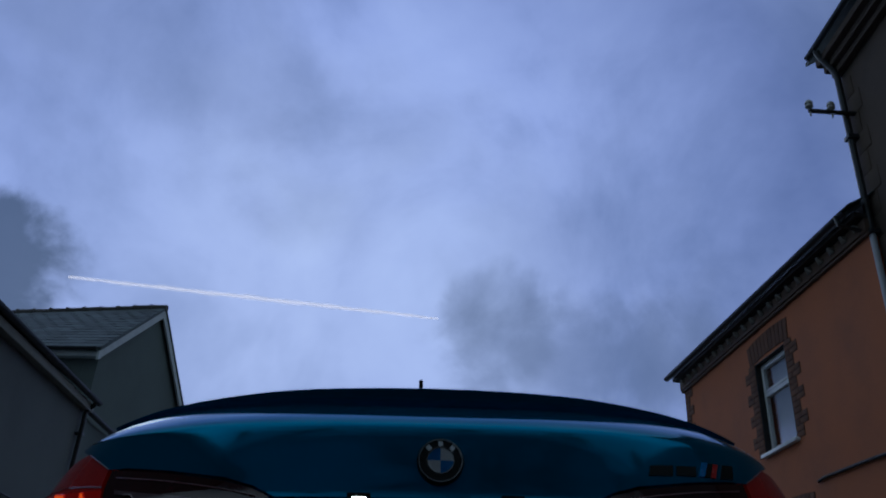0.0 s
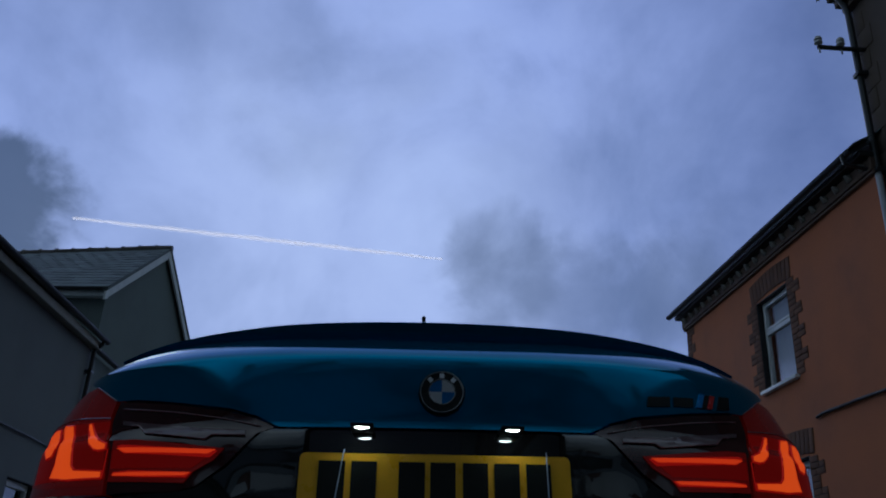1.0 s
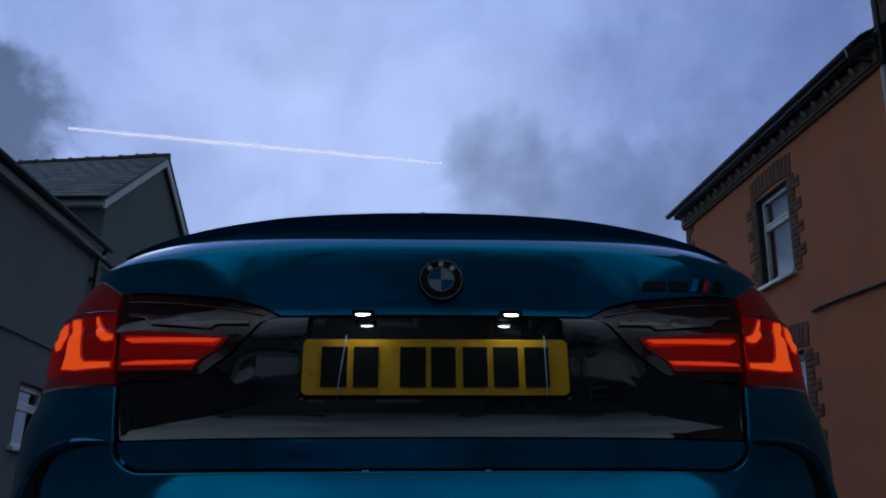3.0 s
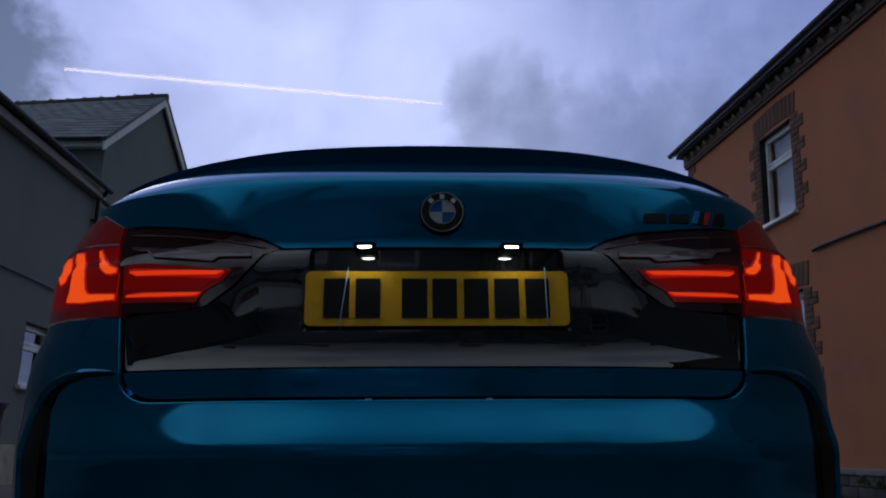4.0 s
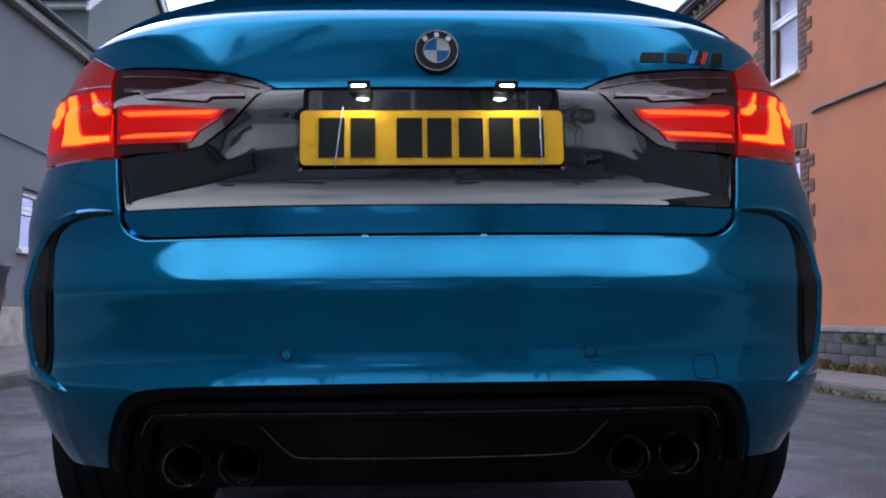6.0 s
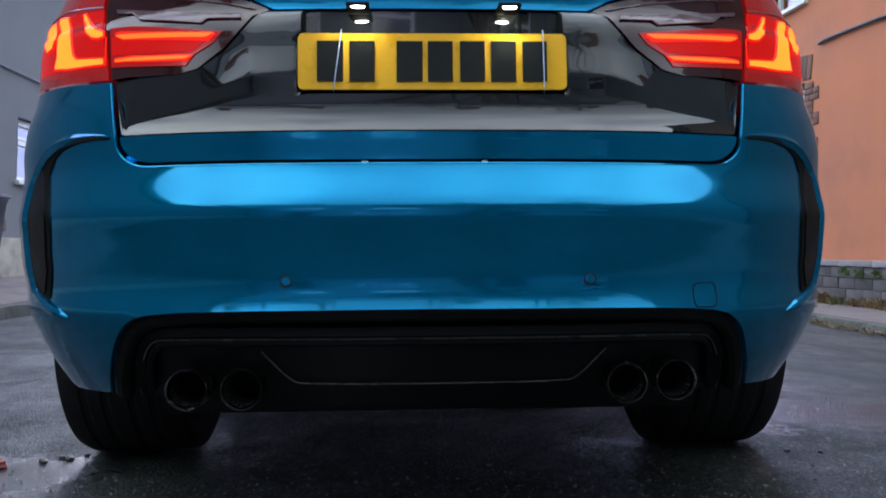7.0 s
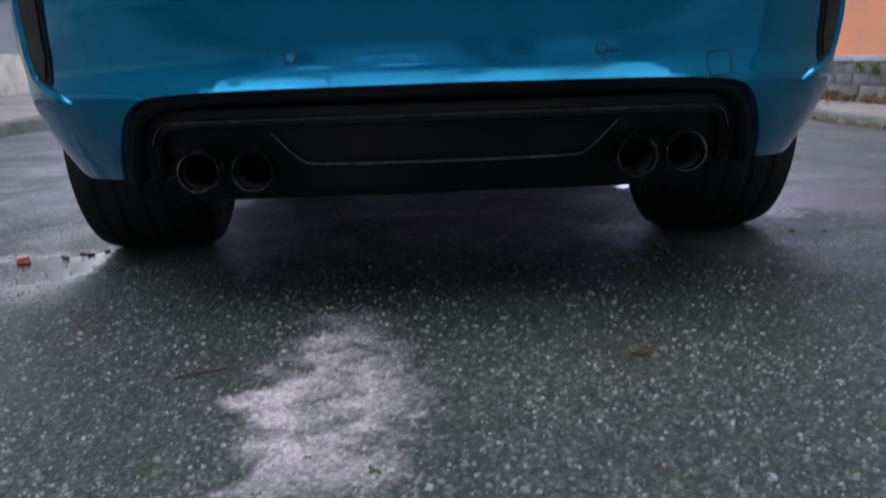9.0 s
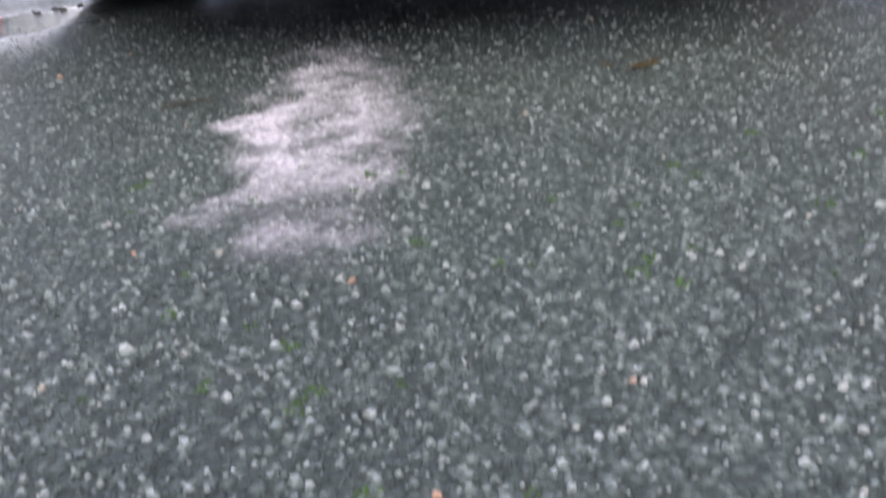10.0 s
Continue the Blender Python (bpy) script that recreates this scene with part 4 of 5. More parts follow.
def rear_point(u, z, out=0.0):
    """A point of the rear, u metres round from the middle, pushed out by out."""
    w, y0, d = curve_through(HALF, z), curve_through(REAR, z), curve_through(DEEP, z)
    f = float(np.interp(min(abs(u), LENGTHS[-1]), LENGTHS, ARC[:, 0]))
    g = float(np.interp(min(abs(u), LENGTHS[-1]), LENGTHS, ARC[:, 1]))
    past = max(0.0, abs(u) - LENGTHS[-1])
    x, y = w * f, y0 + d * g + past
    if out:
        e = 0.004
        f2 = float(np.interp(min(abs(u) + e, LENGTHS[-1]), LENGTHS, ARC[:, 0])) - float(np.interp(max(abs(u) - e, 0), LENGTHS, ARC[:, 0]))
        g2 = float(np.interp(min(abs(u) + e, LENGTHS[-1]), LENGTHS, ARC[:, 1])) - float(np.interp(max(abs(u) - e, 0), LENGTHS, ARC[:, 1]))
        n = Vector((g2 * d, -f2 * w)) if past == 0 else Vector((1.0, 0.0))
        if n.length:
            n.normalize()
            x, y = x + n.x * out, y + n.y * out
    return Vector((math.copysign(x, u) if u else 0.0, y, z))


def mirrored(half):
    """A closed outline from its right half, given from the lower middle round to the upper middle."""
    return list(half) + [(-x, z) for x, z in reversed(half)]


def rounded_line(points, steps=4):
    """Cuts the corners of a closed outline."""
    for _ in range(steps - 2):
        out = []
        n = len(points)
        for i in range(n):
            (x0, z0), (x1, z1) = points[i], points[(i + 1) % n]
            out += [(x0 * 0.8 + x1 * 0.2, z0 * 0.8 + z1 * 0.2), (x0 * 0.2 + x1 * 0.8, z0 * 0.2 + z1 * 0.8)]
        points = out
    return points


def panel(outline, out=0.0, step_u=0.022, step_z=0.016, rim=0.02, round_off=0, levels=(), arcs=False):
    """A skin on the body's rear inside an outline of (x, z), with its edges turned in by rim."""
    from mathutils import geometry
    if round_off:
        outline = rounded_line(outline, round_off + 2)
    flat = [Vector((x if arcs else arc_of(x, z), z)) for x, z in outline]
    fine = []
    for a, b in zip(flat, flat[1:] + flat[:1]):
        n = max(1, int(max(abs(b.x - a.x) / step_u, abs(b.y - a.y) / step_z)))
        fine += [a + (b - a) * (k / n) for k in range(n)]
    poly = fine
    umin, umax = min(p.x for p in poly), max(p.x for p in poly)
    zmin, zmax = min(p.y for p in poly), max(p.y for p in poly)
    inner = []
    px, pz = np.array([p.x for p in poly]), np.array([p.y for p in poly])
    qx, qz = np.roll(px, -1), np.roll(pz, -1)
    nu, nz = int((umax - umin) / step_u) + 1, int((zmax - zmin) / step_z) + 1
    zs = [zmin + (zmax - zmin) * (j + 0.5) / nz for j in range(nz)]
    for lv in levels:
        zs = [z for z in zs if abs(z - lv) > step_z * 0.4] + [lv]
    for z in sorted(zs):
        for i in range(nu):
            u = umin + (umax - umin) * (i + 0.5) / nu
            cross = ((pz > z) != (qz > z)) & (u < (qx - px) * (z - pz) / np.where(qz == pz, 1e-9, qz - pz) + px)
            if cross.sum() % 2 and np.min((px - u) ** 2 / step_u ** 2 + (pz - z) ** 2 / step_z ** 2) > 0.2:
                inner.append(Vector((u, z)))
    n = len(poly)
    co, _, faces, *_ = geometry.delaunay_2d_cdt(poly + inner, [(i, (i + 1) % n) for i in range(n)], [], 1, 1e-6)
    bm = bmesh.new()
    vs = [bm.verts.new(rear_point(c.x, c.y, out)) for c in co]
    for f in faces:
        if len(set(f)) >= 3:
            bm.faces.new([vs[i] for i in f])
    bmesh.ops.recalc_face_normals(bm, faces=bm.faces)
    bm.faces.ensure_lookup_table()
    if sum(f.normal.y for f in bm.faces) > 0:
        bmesh.ops.reverse_faces(bm, faces=bm.faces)
    if rim:
        edge = [e for e in bm.edges if len(e.link_faces) == 1]
        low = {}
        for e in edge:
            for v in e.verts:
                if v not in low:
                    p = v.co
                    nrm = v.normal if v.normal.length else Vector((0, -1, 0))
                    low[v] = bm.verts.new(p - Vector((nrm.x, nrm.y, 0)).normalized() * rim)
        for e in edge:
            a, b = e.verts
            bm.faces.new((a, b, low[b], low[a]))
    return bm


def soft(points, rounds=2):
    """An open line with its corners cut round."""
    for _ in range(rounds):
        out = [points[0]]
        for (x0, z0), (x1, z1) in zip(points, points[1:]):
            out += [(x0 * 0.75 + x1 * 0.25, z0 * 0.75 + z1 * 0.25), (x0 * 0.25 + x1 * 0.75, z0 * 0.25 + z1 * 0.75)]
        points = out + [points[-1]]
    return points


def line_on_rear(bm, points, radius, out=0.0, sides=6, closed=False, arcs=False, taper=0):
    path = []
    pts = points + ([points[0]] if closed else [])
    for (x0, z0), (x1, z1) in zip(pts, pts[1:]):
        n = max(2, int(math.hypot(x1 - x0, z1 - z0) / 0.02))
        for k in range(n):
            x, z = x0 + (x1 - x0) * k / n, z0 + (z1 - z0) * k / n
            path.append(rear_point(x if arcs else arc_of(x, z), z, out))
    if not closed:
        x, z = pts[-1]
        path.append(rear_point(x if arcs else arc_of(x, z), z, out))
    radii = [radius * min(1.0, 0.12 + min(i, len(path) - 1 - i) / taper) for i in range(len(path))] if taper else None
    return tube(bm, path, radius, sides, closed, radii)


def build_car():
    car = thing("car", "metallic blue coupe SUV parked with its tail lamps lit", "car", place=LEAN)
    END = float(LENGTHS[-1])

    # shell: rings from the sill to the waist, drawn in behind the rear panels
    bm = bmesh.new()
    front = [(.20, 4.70), (.35, 4.86), (.60, 4.90), (.80, 4.87), (.95, 4.72), (1.05, 4.35), (1.12, 3.9), (1.16, 3.5), (1.22, 3.32)]
    rings = []
    for z in [0.31 + 0.035 * k for k in range(26)]:
        w, yf = curve_through(HALF, z), curve_through(front, z)
        ring = []
        half = []
        for k in range(31):
            u = END * k / 30
            deep = 0.105 if z > 0.5 else 0.30
            p = rear_point(u, z, -deep if u < 1.15 else -deep * max(0.0, (END - u) / (END - 1.15)) - 0.004)
            half.append(p)
        y1 = half[-1].y
        for k in range(1, 40):
            half.append(Vector((w - 0.004, y1 + (yf - 0.9 - y1) * k / 40, z)))
        for k in range(25):
            a = math.pi / 2 * k / 24
            half.append(Vector(((w - 0.004) * max(0.0, math.cos(a)) ** 0.75, yf - 0.9 + 0.9 * math.sin(a) ** 0.75, z)))
        ring = half[:-1] + [Vector((0, yf, z))] + [Vector((-p.x, p.y, p.z)) for p in reversed(half[1:-1])]
        rings.append([bm.verts.new(p) for p in ring])
    holes = ((1.05, 0.362, 0.415), (3.98, 0.362, 0.415))
    for a, b in zip(rings, rings[1:]):
        for k in range(len(a)):
            f = (a[k], a[(k + 1) % len(a)], b[(k + 1) % len(a)], b[k])
            c = sum((v.co for v in f), Vector()) / 4
            if abs(c.x) > 0.7 and any((c.y - y) ** 2 + (c.z - z) ** 2 < r * r for y, z, r in holes):
                continue
            bm.faces.new(f)
    bm.faces.new(rings[-1])
    part("body", bm, PAINT, car, "blue metallic body")
    part("underbody", boxed(-0.64, 0.64, 1.35, 4.6, 0.215, 0.33, 0.02), TRIM, car, "black underbody")
    # unseen slabs, added or set low to keep light from under the car
    part("floor_pan", boxed(-0.88, 0.88, 1.52, 3.50, 0.15, 0.30, 0.02), TRIM, car, "black floor pan between the wheels")
    part("rear_undertray", boxed(-0.60, 0.60, 0.34, 1.34, 0.235, 0.30, 0.01), TRIM, car, "black rear undertray")
    part("front_apron", boxed(-0.78, 0.78, 4.25, 4.62, 0.11, 0.30, 0.02), TRIM, car)
    part("rear_axle", tube(bmesh.new(), [(-0.66, 1.05, 0.26), (-0.3, 1.02, 0.235), (0.0, 1.0, 0.225), (0.3, 1.02, 0.235), (0.66, 1.05, 0.26)], 0.075, 12), TRIM, car, "dark rear axle and differential")
    part("silencer", tube(bmesh.new(), [(-0.5, 0.50, 0.38), (-0.46, 0.50, 0.38), (0.46, 0.50, 0.38), (0.5, 0.50, 0.38)], 0.1, 16, radii=[0.06, 0.1, 0.1, 0.06]), TRIM, car, "dark silencer box")

    # cabin and roof
    bm = bmesh.new()
    tail = [(1.17, .36), (1.30, .46), (1.45, .80), (1.58, 1.22), (1.66, 1.75), (1.69, 2.1)]
    nose = [(1.17, 3.55), (1.35, 3.05), (1.52, 2.65), (1.66, 2.35), (1.69, 2.2)]
    wide = [(1.17, .86), (1.30, .76), (1.50, .66), (1.63, .58), (1.69, .45)]
    rows = []
    for z in (1.17, 1.22, 1.28, 1.34, 1.40, 1.46, 1.52, 1.57, 1.61, 1.645, 1.67, 1.685, 1.69):
        w, y0, y1 = (curve_through(t, z) for t in (wide, tail, nose))
        mid, hl = (y0 + y1) / 2, (y1 - y0) / 2
        rows.append([bm.verts.new((w * math.copysign(abs(math.cos(a)) ** 0.55, math.cos(a)), mid + hl * math.copysign(abs(math.sin(a)) ** 0.55, math.sin(a)), z)) for a in [math.tau * k / 64 for k in range(64)]])
    for a, b in zip(rows, rows[1:]):
        for k in range(64):
            bm.faces.new((a[k], a[(k + 1) % 64], b[(k + 1) % 64], b[k]))
    bm.faces.new(rows[-1])
    cabin = part("glasshouse", bm, DARKGLASS, car, "tinted windows")
    bm = bmesh.new()
    rows = []
    for z in (1.585, 1.61, 1.645, 1.67, 1.685, 1.692):
        w, y0, y1 = (curve_through(t, min(z, 1.69)) for t in (wide, tail, nose))
        mid, hl = (y0 + y1) / 2, (y1 - y0) / 2
        rows.append([bm.verts.new(((w + .006) * math.copysign(abs(math.cos(a)) ** 0.55, math.cos(a)), mid + (hl + .006) * math.copysign(abs(math.sin(a)) ** 0.55, math.sin(a)), z + .004)) for a in [math.tau * k / 64 for k in range(64)]])
    for a, b in zip(rows, rows[1:]):
        for k in range(64):
            bm.faces.new((a[k], a[(k + 1) % 64], b[(k + 1) % 64], b[k]))
    bm.faces.new(rows[-1])
    part("roof", bm, PAINT, car)
    # roof aerial, a small fin
    bm = bmesh.new()
    prof = [(0.0, 0.0), (-0.015, 0.05), (-0.005, 0.096), (0.02, 0.100), (0.06, 0.06), (0.15, 0.012), (0.17, 0.0)]
    m = Matrix(((0, 1, 0, -0.015), (1, 0, 0, 1.19), (0, 0, 1, 1.592), (0, 0, 0, 1)))
    extrude_outline(bm, prof, 0.013, m)
    bmesh.ops.bevel(bm, geom=list(bm.edges), offset=0.003, segments=2, affect="EDGES")
    part("aerial", bm, SATIN, car, "black shark-fin aerial")

    # bumper
    half = soft([(0.0, .489), (.39, .487), (.53, .480), (.572, .470), (.600, .448), (.618, .42), (.636, .383), (.652, .340), (.660, .309)]) + [(.70, .306), (.78, .300), (.85, .320), (.885, .37), (.93, .43), (.955, .52), (.968, .62), (.972, .72), (.966, .80), (.955, .86), (.932, .93), (.86, .944), (.78, .941), (.660, .933), (.640, .933), *[(.545 + .074 * math.cos(a), .815 - .058 * math.sin(a)) for a in [math.pi / 2 * i / 9 for i in range(10)]], (0.0, .757)]
    bumper = part("bumper", panel(mirrored(half), rim=0.010, levels=(.490, .512, .672, .684)), PAINT, car, "blue bumper with arched corner vents")
    edge = [(.640, .931)] + [(.545 + .074 * math.cos(a), .815 - .058 * math.sin(a)) for a in [math.pi / 2 * i / 12 for i in range(13)]]
    part("bumper_edge", line_on_rear(bmesh.new(), edge + [(-x, z) for x, z in reversed(edge)], 0.0032, -0.0026, sides=8), PAINT, bumper, "rounded upper edge")
    # white blocks in the gap stand in for reflected glints of the plate lamps
    for x in (-.130, .094):
        p = rear_point(arc_of(x, .7615), .7615, -0.004)
        part("tailgate_buffer", box(bmesh.new(), p.x - .006, p.x + .006, p.y - .002, p.y + .006, .7600, .7632, 0.0008), WHITE_EN, bumper, "small pale rubber buffer")
    # corner vents: dark slot inside a raised arch
    arch = [(.625, .822), (.70, .824), (.755, .815), (.80, .79), (.835, .745), (.85, .68), (.848, .60), (.84, .545), (.825, .505), (.79, .483), (.735, .472)]
    for side in (1, -1):
        slot = [(.628, .819), (.690, .822), (.752, .815), (.800, .792), (.834, .752), (.850, .69), (.849, .60), (.841, .545), (.826, .512), (.796, .496), (.776, .503), (.766, .56), (.764, .66), (.773, .715), (.782, .755), (.768, .785), (.742, .803), (.694, .8145), (.630, .816)]
        vent = part("vent", panel([(x * side, z) for x, z in slot], 0.003, rim=0.012, step_z=0.010, step_u=0.012), CAVITY, bumper, "black corner vent slot")
        part("vent_arch", line_on_rear(bmesh.new(), soft([(x * side, z) for x, z in arch]), 0.015, -0.004, taper=24), PAINT, vent, "blue raised arch")
        blade = [(.800, .768), (.822, .745), (.829, .70), (.828, .60), (.820, .54), (.790, .512), (.777, .56), (.776, .66), (.786, .74)]
        lip = [(.722, .466), (.752, .477), (.790, .491), (.822, .507), (.842, .535)]
        part("vent_lip", line_on_rear(bmesh.new(), soft([(x * side, z) for x, z in lip]), 0.0125, -0.001, sides=10, taper=12), PAINT, vent, "blue lower lip")
        part("vent_blade", panel([(x * side, z) for x, z in blade], 0.006, rim=0.004, step_z=0.010, step_u=0.010), SATIN, vent, "dark satin vent blade")
    for x in (-.274, .287):
        p = rear_point(arc_of(x, .54), .54)
        s = part("parking_sensor", lathe(bmesh.new(), [(0.0092, -0.004), (0.0090, 0.0022), (0.0082, 0.0030), (0.005, 0.0034), (0.0006, 0.0036)], Matrix.Translation(p) @ Matrix.Rotation(radians(80), 4, "X"), 20, False), PAINT, bumper)
        part("sensor_ring", lathe(bmesh.new(), [(0.0095, 0.0005), (0.0122, 0.0005), (0.0122, 0.0015), (0.0095, 0.0015)], Matrix.Translation(p) @ Matrix.Rotation(radians(90), 4, "X"), 24), GLOSS, s)
    square = [(.518 + sx * .013 + .012 * math.cos(a), .507 + sz * .011 + .012 * math.sin(a)) for sx, sz, a0 in ((1, 1, 0), (-1, 1, 90), (-1, -1, 180), (1, -1, 270)) for a in [radians(a0 + 18 * i) for i in range(6)]]
    part("tow_cover", line_on_rear(bmesh.new(), square, 0.0011, 0.0, closed=True), CAVITY, bumper, "square tow-eye cover outline")

    # diffuser under the bumper
    lip = [(0.0, .484), (.39, .482), (.525, .475), (.566, .465), (.594, .443), (.612, .415), (.630, .379), (.646, .337), (.654, .309)]
    part("opening_lip", line_on_rear(bmesh.new(), soft(lip[::-1] + [(-x, z) for x, z in lip[1:]]), 0.020, -0.030, sides=10), TRIM, car, "black lip round the diffuser")
    half = [(0.0, .29), (.30, .29), (.645, .30), (.63, .40), (.61, .44), (.57, .478), (.53, .492), (0.0, .497)]
    diffuser = part("diffuser", panel(mirrored(half), -0.055, rim=0.02), TRIM, car, "black plastic diffuser")
    half = [(0, .444), (.55, .444), (.585, .425), (.605, .385), (.61, .31)]
    part("upper_ledge", line_on_rear(bmesh.new(), soft(half[::-1] + [(-x, z) for x, z in half[1:]]), 0.016, -0.045), TRIM, diffuser)
    half = [(0, .424), (.525, .424), (.56, .41), (.582, .375), (.59, .32)]
    part("lower_ledge", line_on_rear(bmesh.new(), soft(half[::-1] + [(-x, z) for x, z in half[1:]]), 0.008, -0.040), SATIN, diffuser)
    # bright edge highlight, drawn as a paler line
    part("ledge_edge", line_on_rear(bmesh.new(), soft([(x * 1.01, z + 0.007) for x, z in half[3:0:-1]] + [(-x * 1.01, z + 0.007) for x, z in half[1:4]]), 0.0020, -0.032), HIGHLIGHT, diffuser, "thin worn grey edge")
    half = [(0, .335), (.25, .335), (.285, .345), (.345, .415), (0, .418)]
    insert = part("insert", panel(mirrored(half), -0.045, rim=0.02), SATIN, diffuser, "trapezoid centre insert")
    line = [(.335, .405), (.283, .346), (.255, .338)]
    # the insert's edge highlight, painted likewise
    part("insert_edge", line_on_rear(bmesh.new(), soft(line + [(-x, z) for x, z in line[::-1]]), 0.0016, -0.0385), HIGHLIGHT, insert)
    # tail pipes
    for x, z in ((-.470, .335), (-.368, .334), (.370, .337), (.465, .342)):
        m = Matrix.Translation((x, 0.062, z)) @ Matrix.Rotation(radians(90), 4, "X")
        tip = part("tail_pipe", lathe(bmesh.new(), [(.033, -.20), (.040, -.20), (.0392, -.02), (.0392, .008), (.0375, .011), (.0352, .008), (.033, -.01)], m, 40), PIPE, car, "dark chrome tail pipe")
        part("pipe_rim", lathe(bmesh.new(), [(.0378, .0105), (.0386, .0118), (.0394, .0105), (.0386, .0094)], m, 48), CHROME, tip, "thin bright rim")
        part("bore", lathe(bmesh.new(), [(.0332, -.005), (.032, -.15), (.001, -.15)], m, 24, False), SOOT, tip)

    # tailgate
    half = [(0, .766)] + [(.535 + .071 * math.sin(a), .818 - .052 * math.cos(a)) for a in [math.pi / 2 * i / 9 for i in range(10)]] + [(0, .818)]
    gate = part("tailgate", panel(mirrored(half), 0.0, rim=0.03, step_z=0.008), PAINT, car, "blue tailgate, lower band")
    bm = bmesh.new()
    rows = []
    for k in range(-84, 85):
        x = 0.629 * k / 84
        low, mid, top = (straight(t, abs(x)) for t in (PANEL_LOW, CREASE, PANEL_TOP))
        mid = min(max(mid, low + 0.002), top - 0.001)
        zs = [low + (mid - low) * i / 30 for i in range(31)] + [mid + (top - mid) * i / 10 for i in range(1, 11)]
        rows.append([bm.verts.new(rear_point(arc_of(x, z), z, -0.004) + Vector((0, scoop(x, z), 0))) for z in zs])
    for a, b in zip(rows, rows[1:]):
        for k in range(len(a) - 1):
            bm.faces.new((a[k], a[k + 1], b[k + 1], b[k]))
    hollow = part("black_panel", bm, GLOSS, gate, "gloss black panel round the plate", angle=50).data
    hollow.materials.append(TRIM)
    for face in hollow.polygons:
        face.material_index = int(0.252 < abs(face.center.x) < 0.274 and face.center.z > 0.89 and abs(face.normal.x) > 0.3)
    half = [(0, 1.068), (.308, 1.068), (.33, 1.078), (.352, 1.090), (.41, 1.107), (.535, 1.125), (.62, 1.136), (.672, 1.138), (.70, 1.160), (.735, 1.182), (.775, 1.205), (.792, 1.225), (.770, 1.262), (.735, 1.284), (.60, 1.292), (0, 1.292)]
    part("upper_skin", panel(mirrored(half), 0.0, rim=0.035, step_z=0.010, levels=(1.214, 1.226)), PAINT, gate, "blue upper tailgate")
    # lip spoiler
    bm = bmesh.new()
    rows = []
    n = 60
    for k in range(n + 1):
        f = -1 + 2 * k / n
        x = 0.735 * f
        e = abs(f)
        y = 0.195 + 0.22 * e ** 2.4
        top = curve_through([(0, 1.3205), (.42, 1.3175), (.60, 1.312), (.80, 1.302), (.91, 1.291), (1, 1.277)], e)
        z, h = 1.272, top - 1.272
        prof = [(0.020, -0.004), (0.016, 0.0), (-0.002, h * 0.7), (-0.009, h * 0.98), (-0.0075, h), (0.06, h - 0.006), (0.15, h * 0.3), (0.15, -0.02), (0.04, -0.012)]
        rows.append([bm.verts.new((x, y + a, z + b)) for a, b in prof])
    for a, b in zip(rows, rows[1:]):
        for k in range(9):
            bm.faces.new((a[k], a[(k + 1) % 9], b[(k + 1) % 9], b[k]))
    bm.faces.new(rows[0])
    bm.faces.new(rows[-1][::-1])
    part("spoiler", bm, PAINT, gate, "blue lip spoiler")

    # number plate with plain bars, cords and lamps
    zc, yc = 0.9585, 0.0665
    tilt = Matrix.Translation((0, yc, zc)) @ Matrix.Rotation(radians(-5), 4, "X")
    bm = extrude_outline(bmesh.new(), [(sx * .2475 + .011 * math.cos(a), sz * .0441 + .011 * math.sin(a)) for sx, sz, a0 in ((1, 1, 0), (-1, 1, 90), (-1, -1, 180), (1, -1, 270)) for a in [radians(a0 + 15 * i) for i in range(7)]], 0.004)
    plate = part("number_plate", bm, PLATE, gate, "yellow number plate with dark bars", place=tilt, angle=60)
    part("plate_backing", boxed(-.250, .250, 0.0045, 0.014, -.049, .049, 0.002), TRIM, plate)
    for x0, x1 in ((-.222, -.172), (-.160, -.112), (-.070, -.020), (-.010, .038), (.052, .100), (.112, .160), (.173, .220)):
        part("bar", boxed(x0, x1, -0.0022, -0.0002, -.0395, .0395), INK, plate)
    part("cord", tube(bmesh.new(), [(-.175, 0.0, .062), (-.176, -.004, .056), (-.19, -.0045, -.055), (-.19, 0.002, -.06)], 0.0013), STRING, plate, "pale blue cord")
    part("cord", tube(bmesh.new(), [(.213, 0.0, .062), (.213, -.004, .056), (.214, -.0045, -.055), (.214, 0.002, -.06)], 0.0013), STRING, plate, "pale blue cord")
    for x in (-.143, .147):
        hood = part("plate_lamp", boxed(x - .022, x + .022, .046, .112, 1.0590, 1.0668, 0.0012), SATIN, gate, "lit number plate lamp")
        lens = bmesh.new()
        for wide, z0, z1 in ((.0125, 1.0583, 1.0589), (.0055, 1.0572, 1.0582)):
            box(lens, x - wide, x + wide, .048, .056, z0, z1, 0.0005)
        part("lens", lens, GLOW_WHITE, hood, smooth=False)

    # roundel
    face = rear_point(0.012, 1.141)
    m = Matrix.Translation(face + Vector((0, -0.003, 0))) @ Matrix.Rotation(radians(90 - 7), 4, "X")
    badge = part("badge", lathe(bmesh.new(), [(.0468, -.006), (.0468, .002), (.0455, .0045), (.0435, .005), (.0425, .004), (.002, .004)], m, 48, False), BLACK_EN, gate, "round badge, black ring and quartered disc")
    part("rim", lathe(bmesh.new(), [(.0425, .004), (.0438, .0068), (.0415, .0068), (.041, .004)], m, 48), CHROME, badge)
    part("inner_rim", lathe(bmesh.new(), [(.0268, .004), (.0272, .0062), (.0252, .0062), (.025, .004)], m, 40), CHROME, badge)
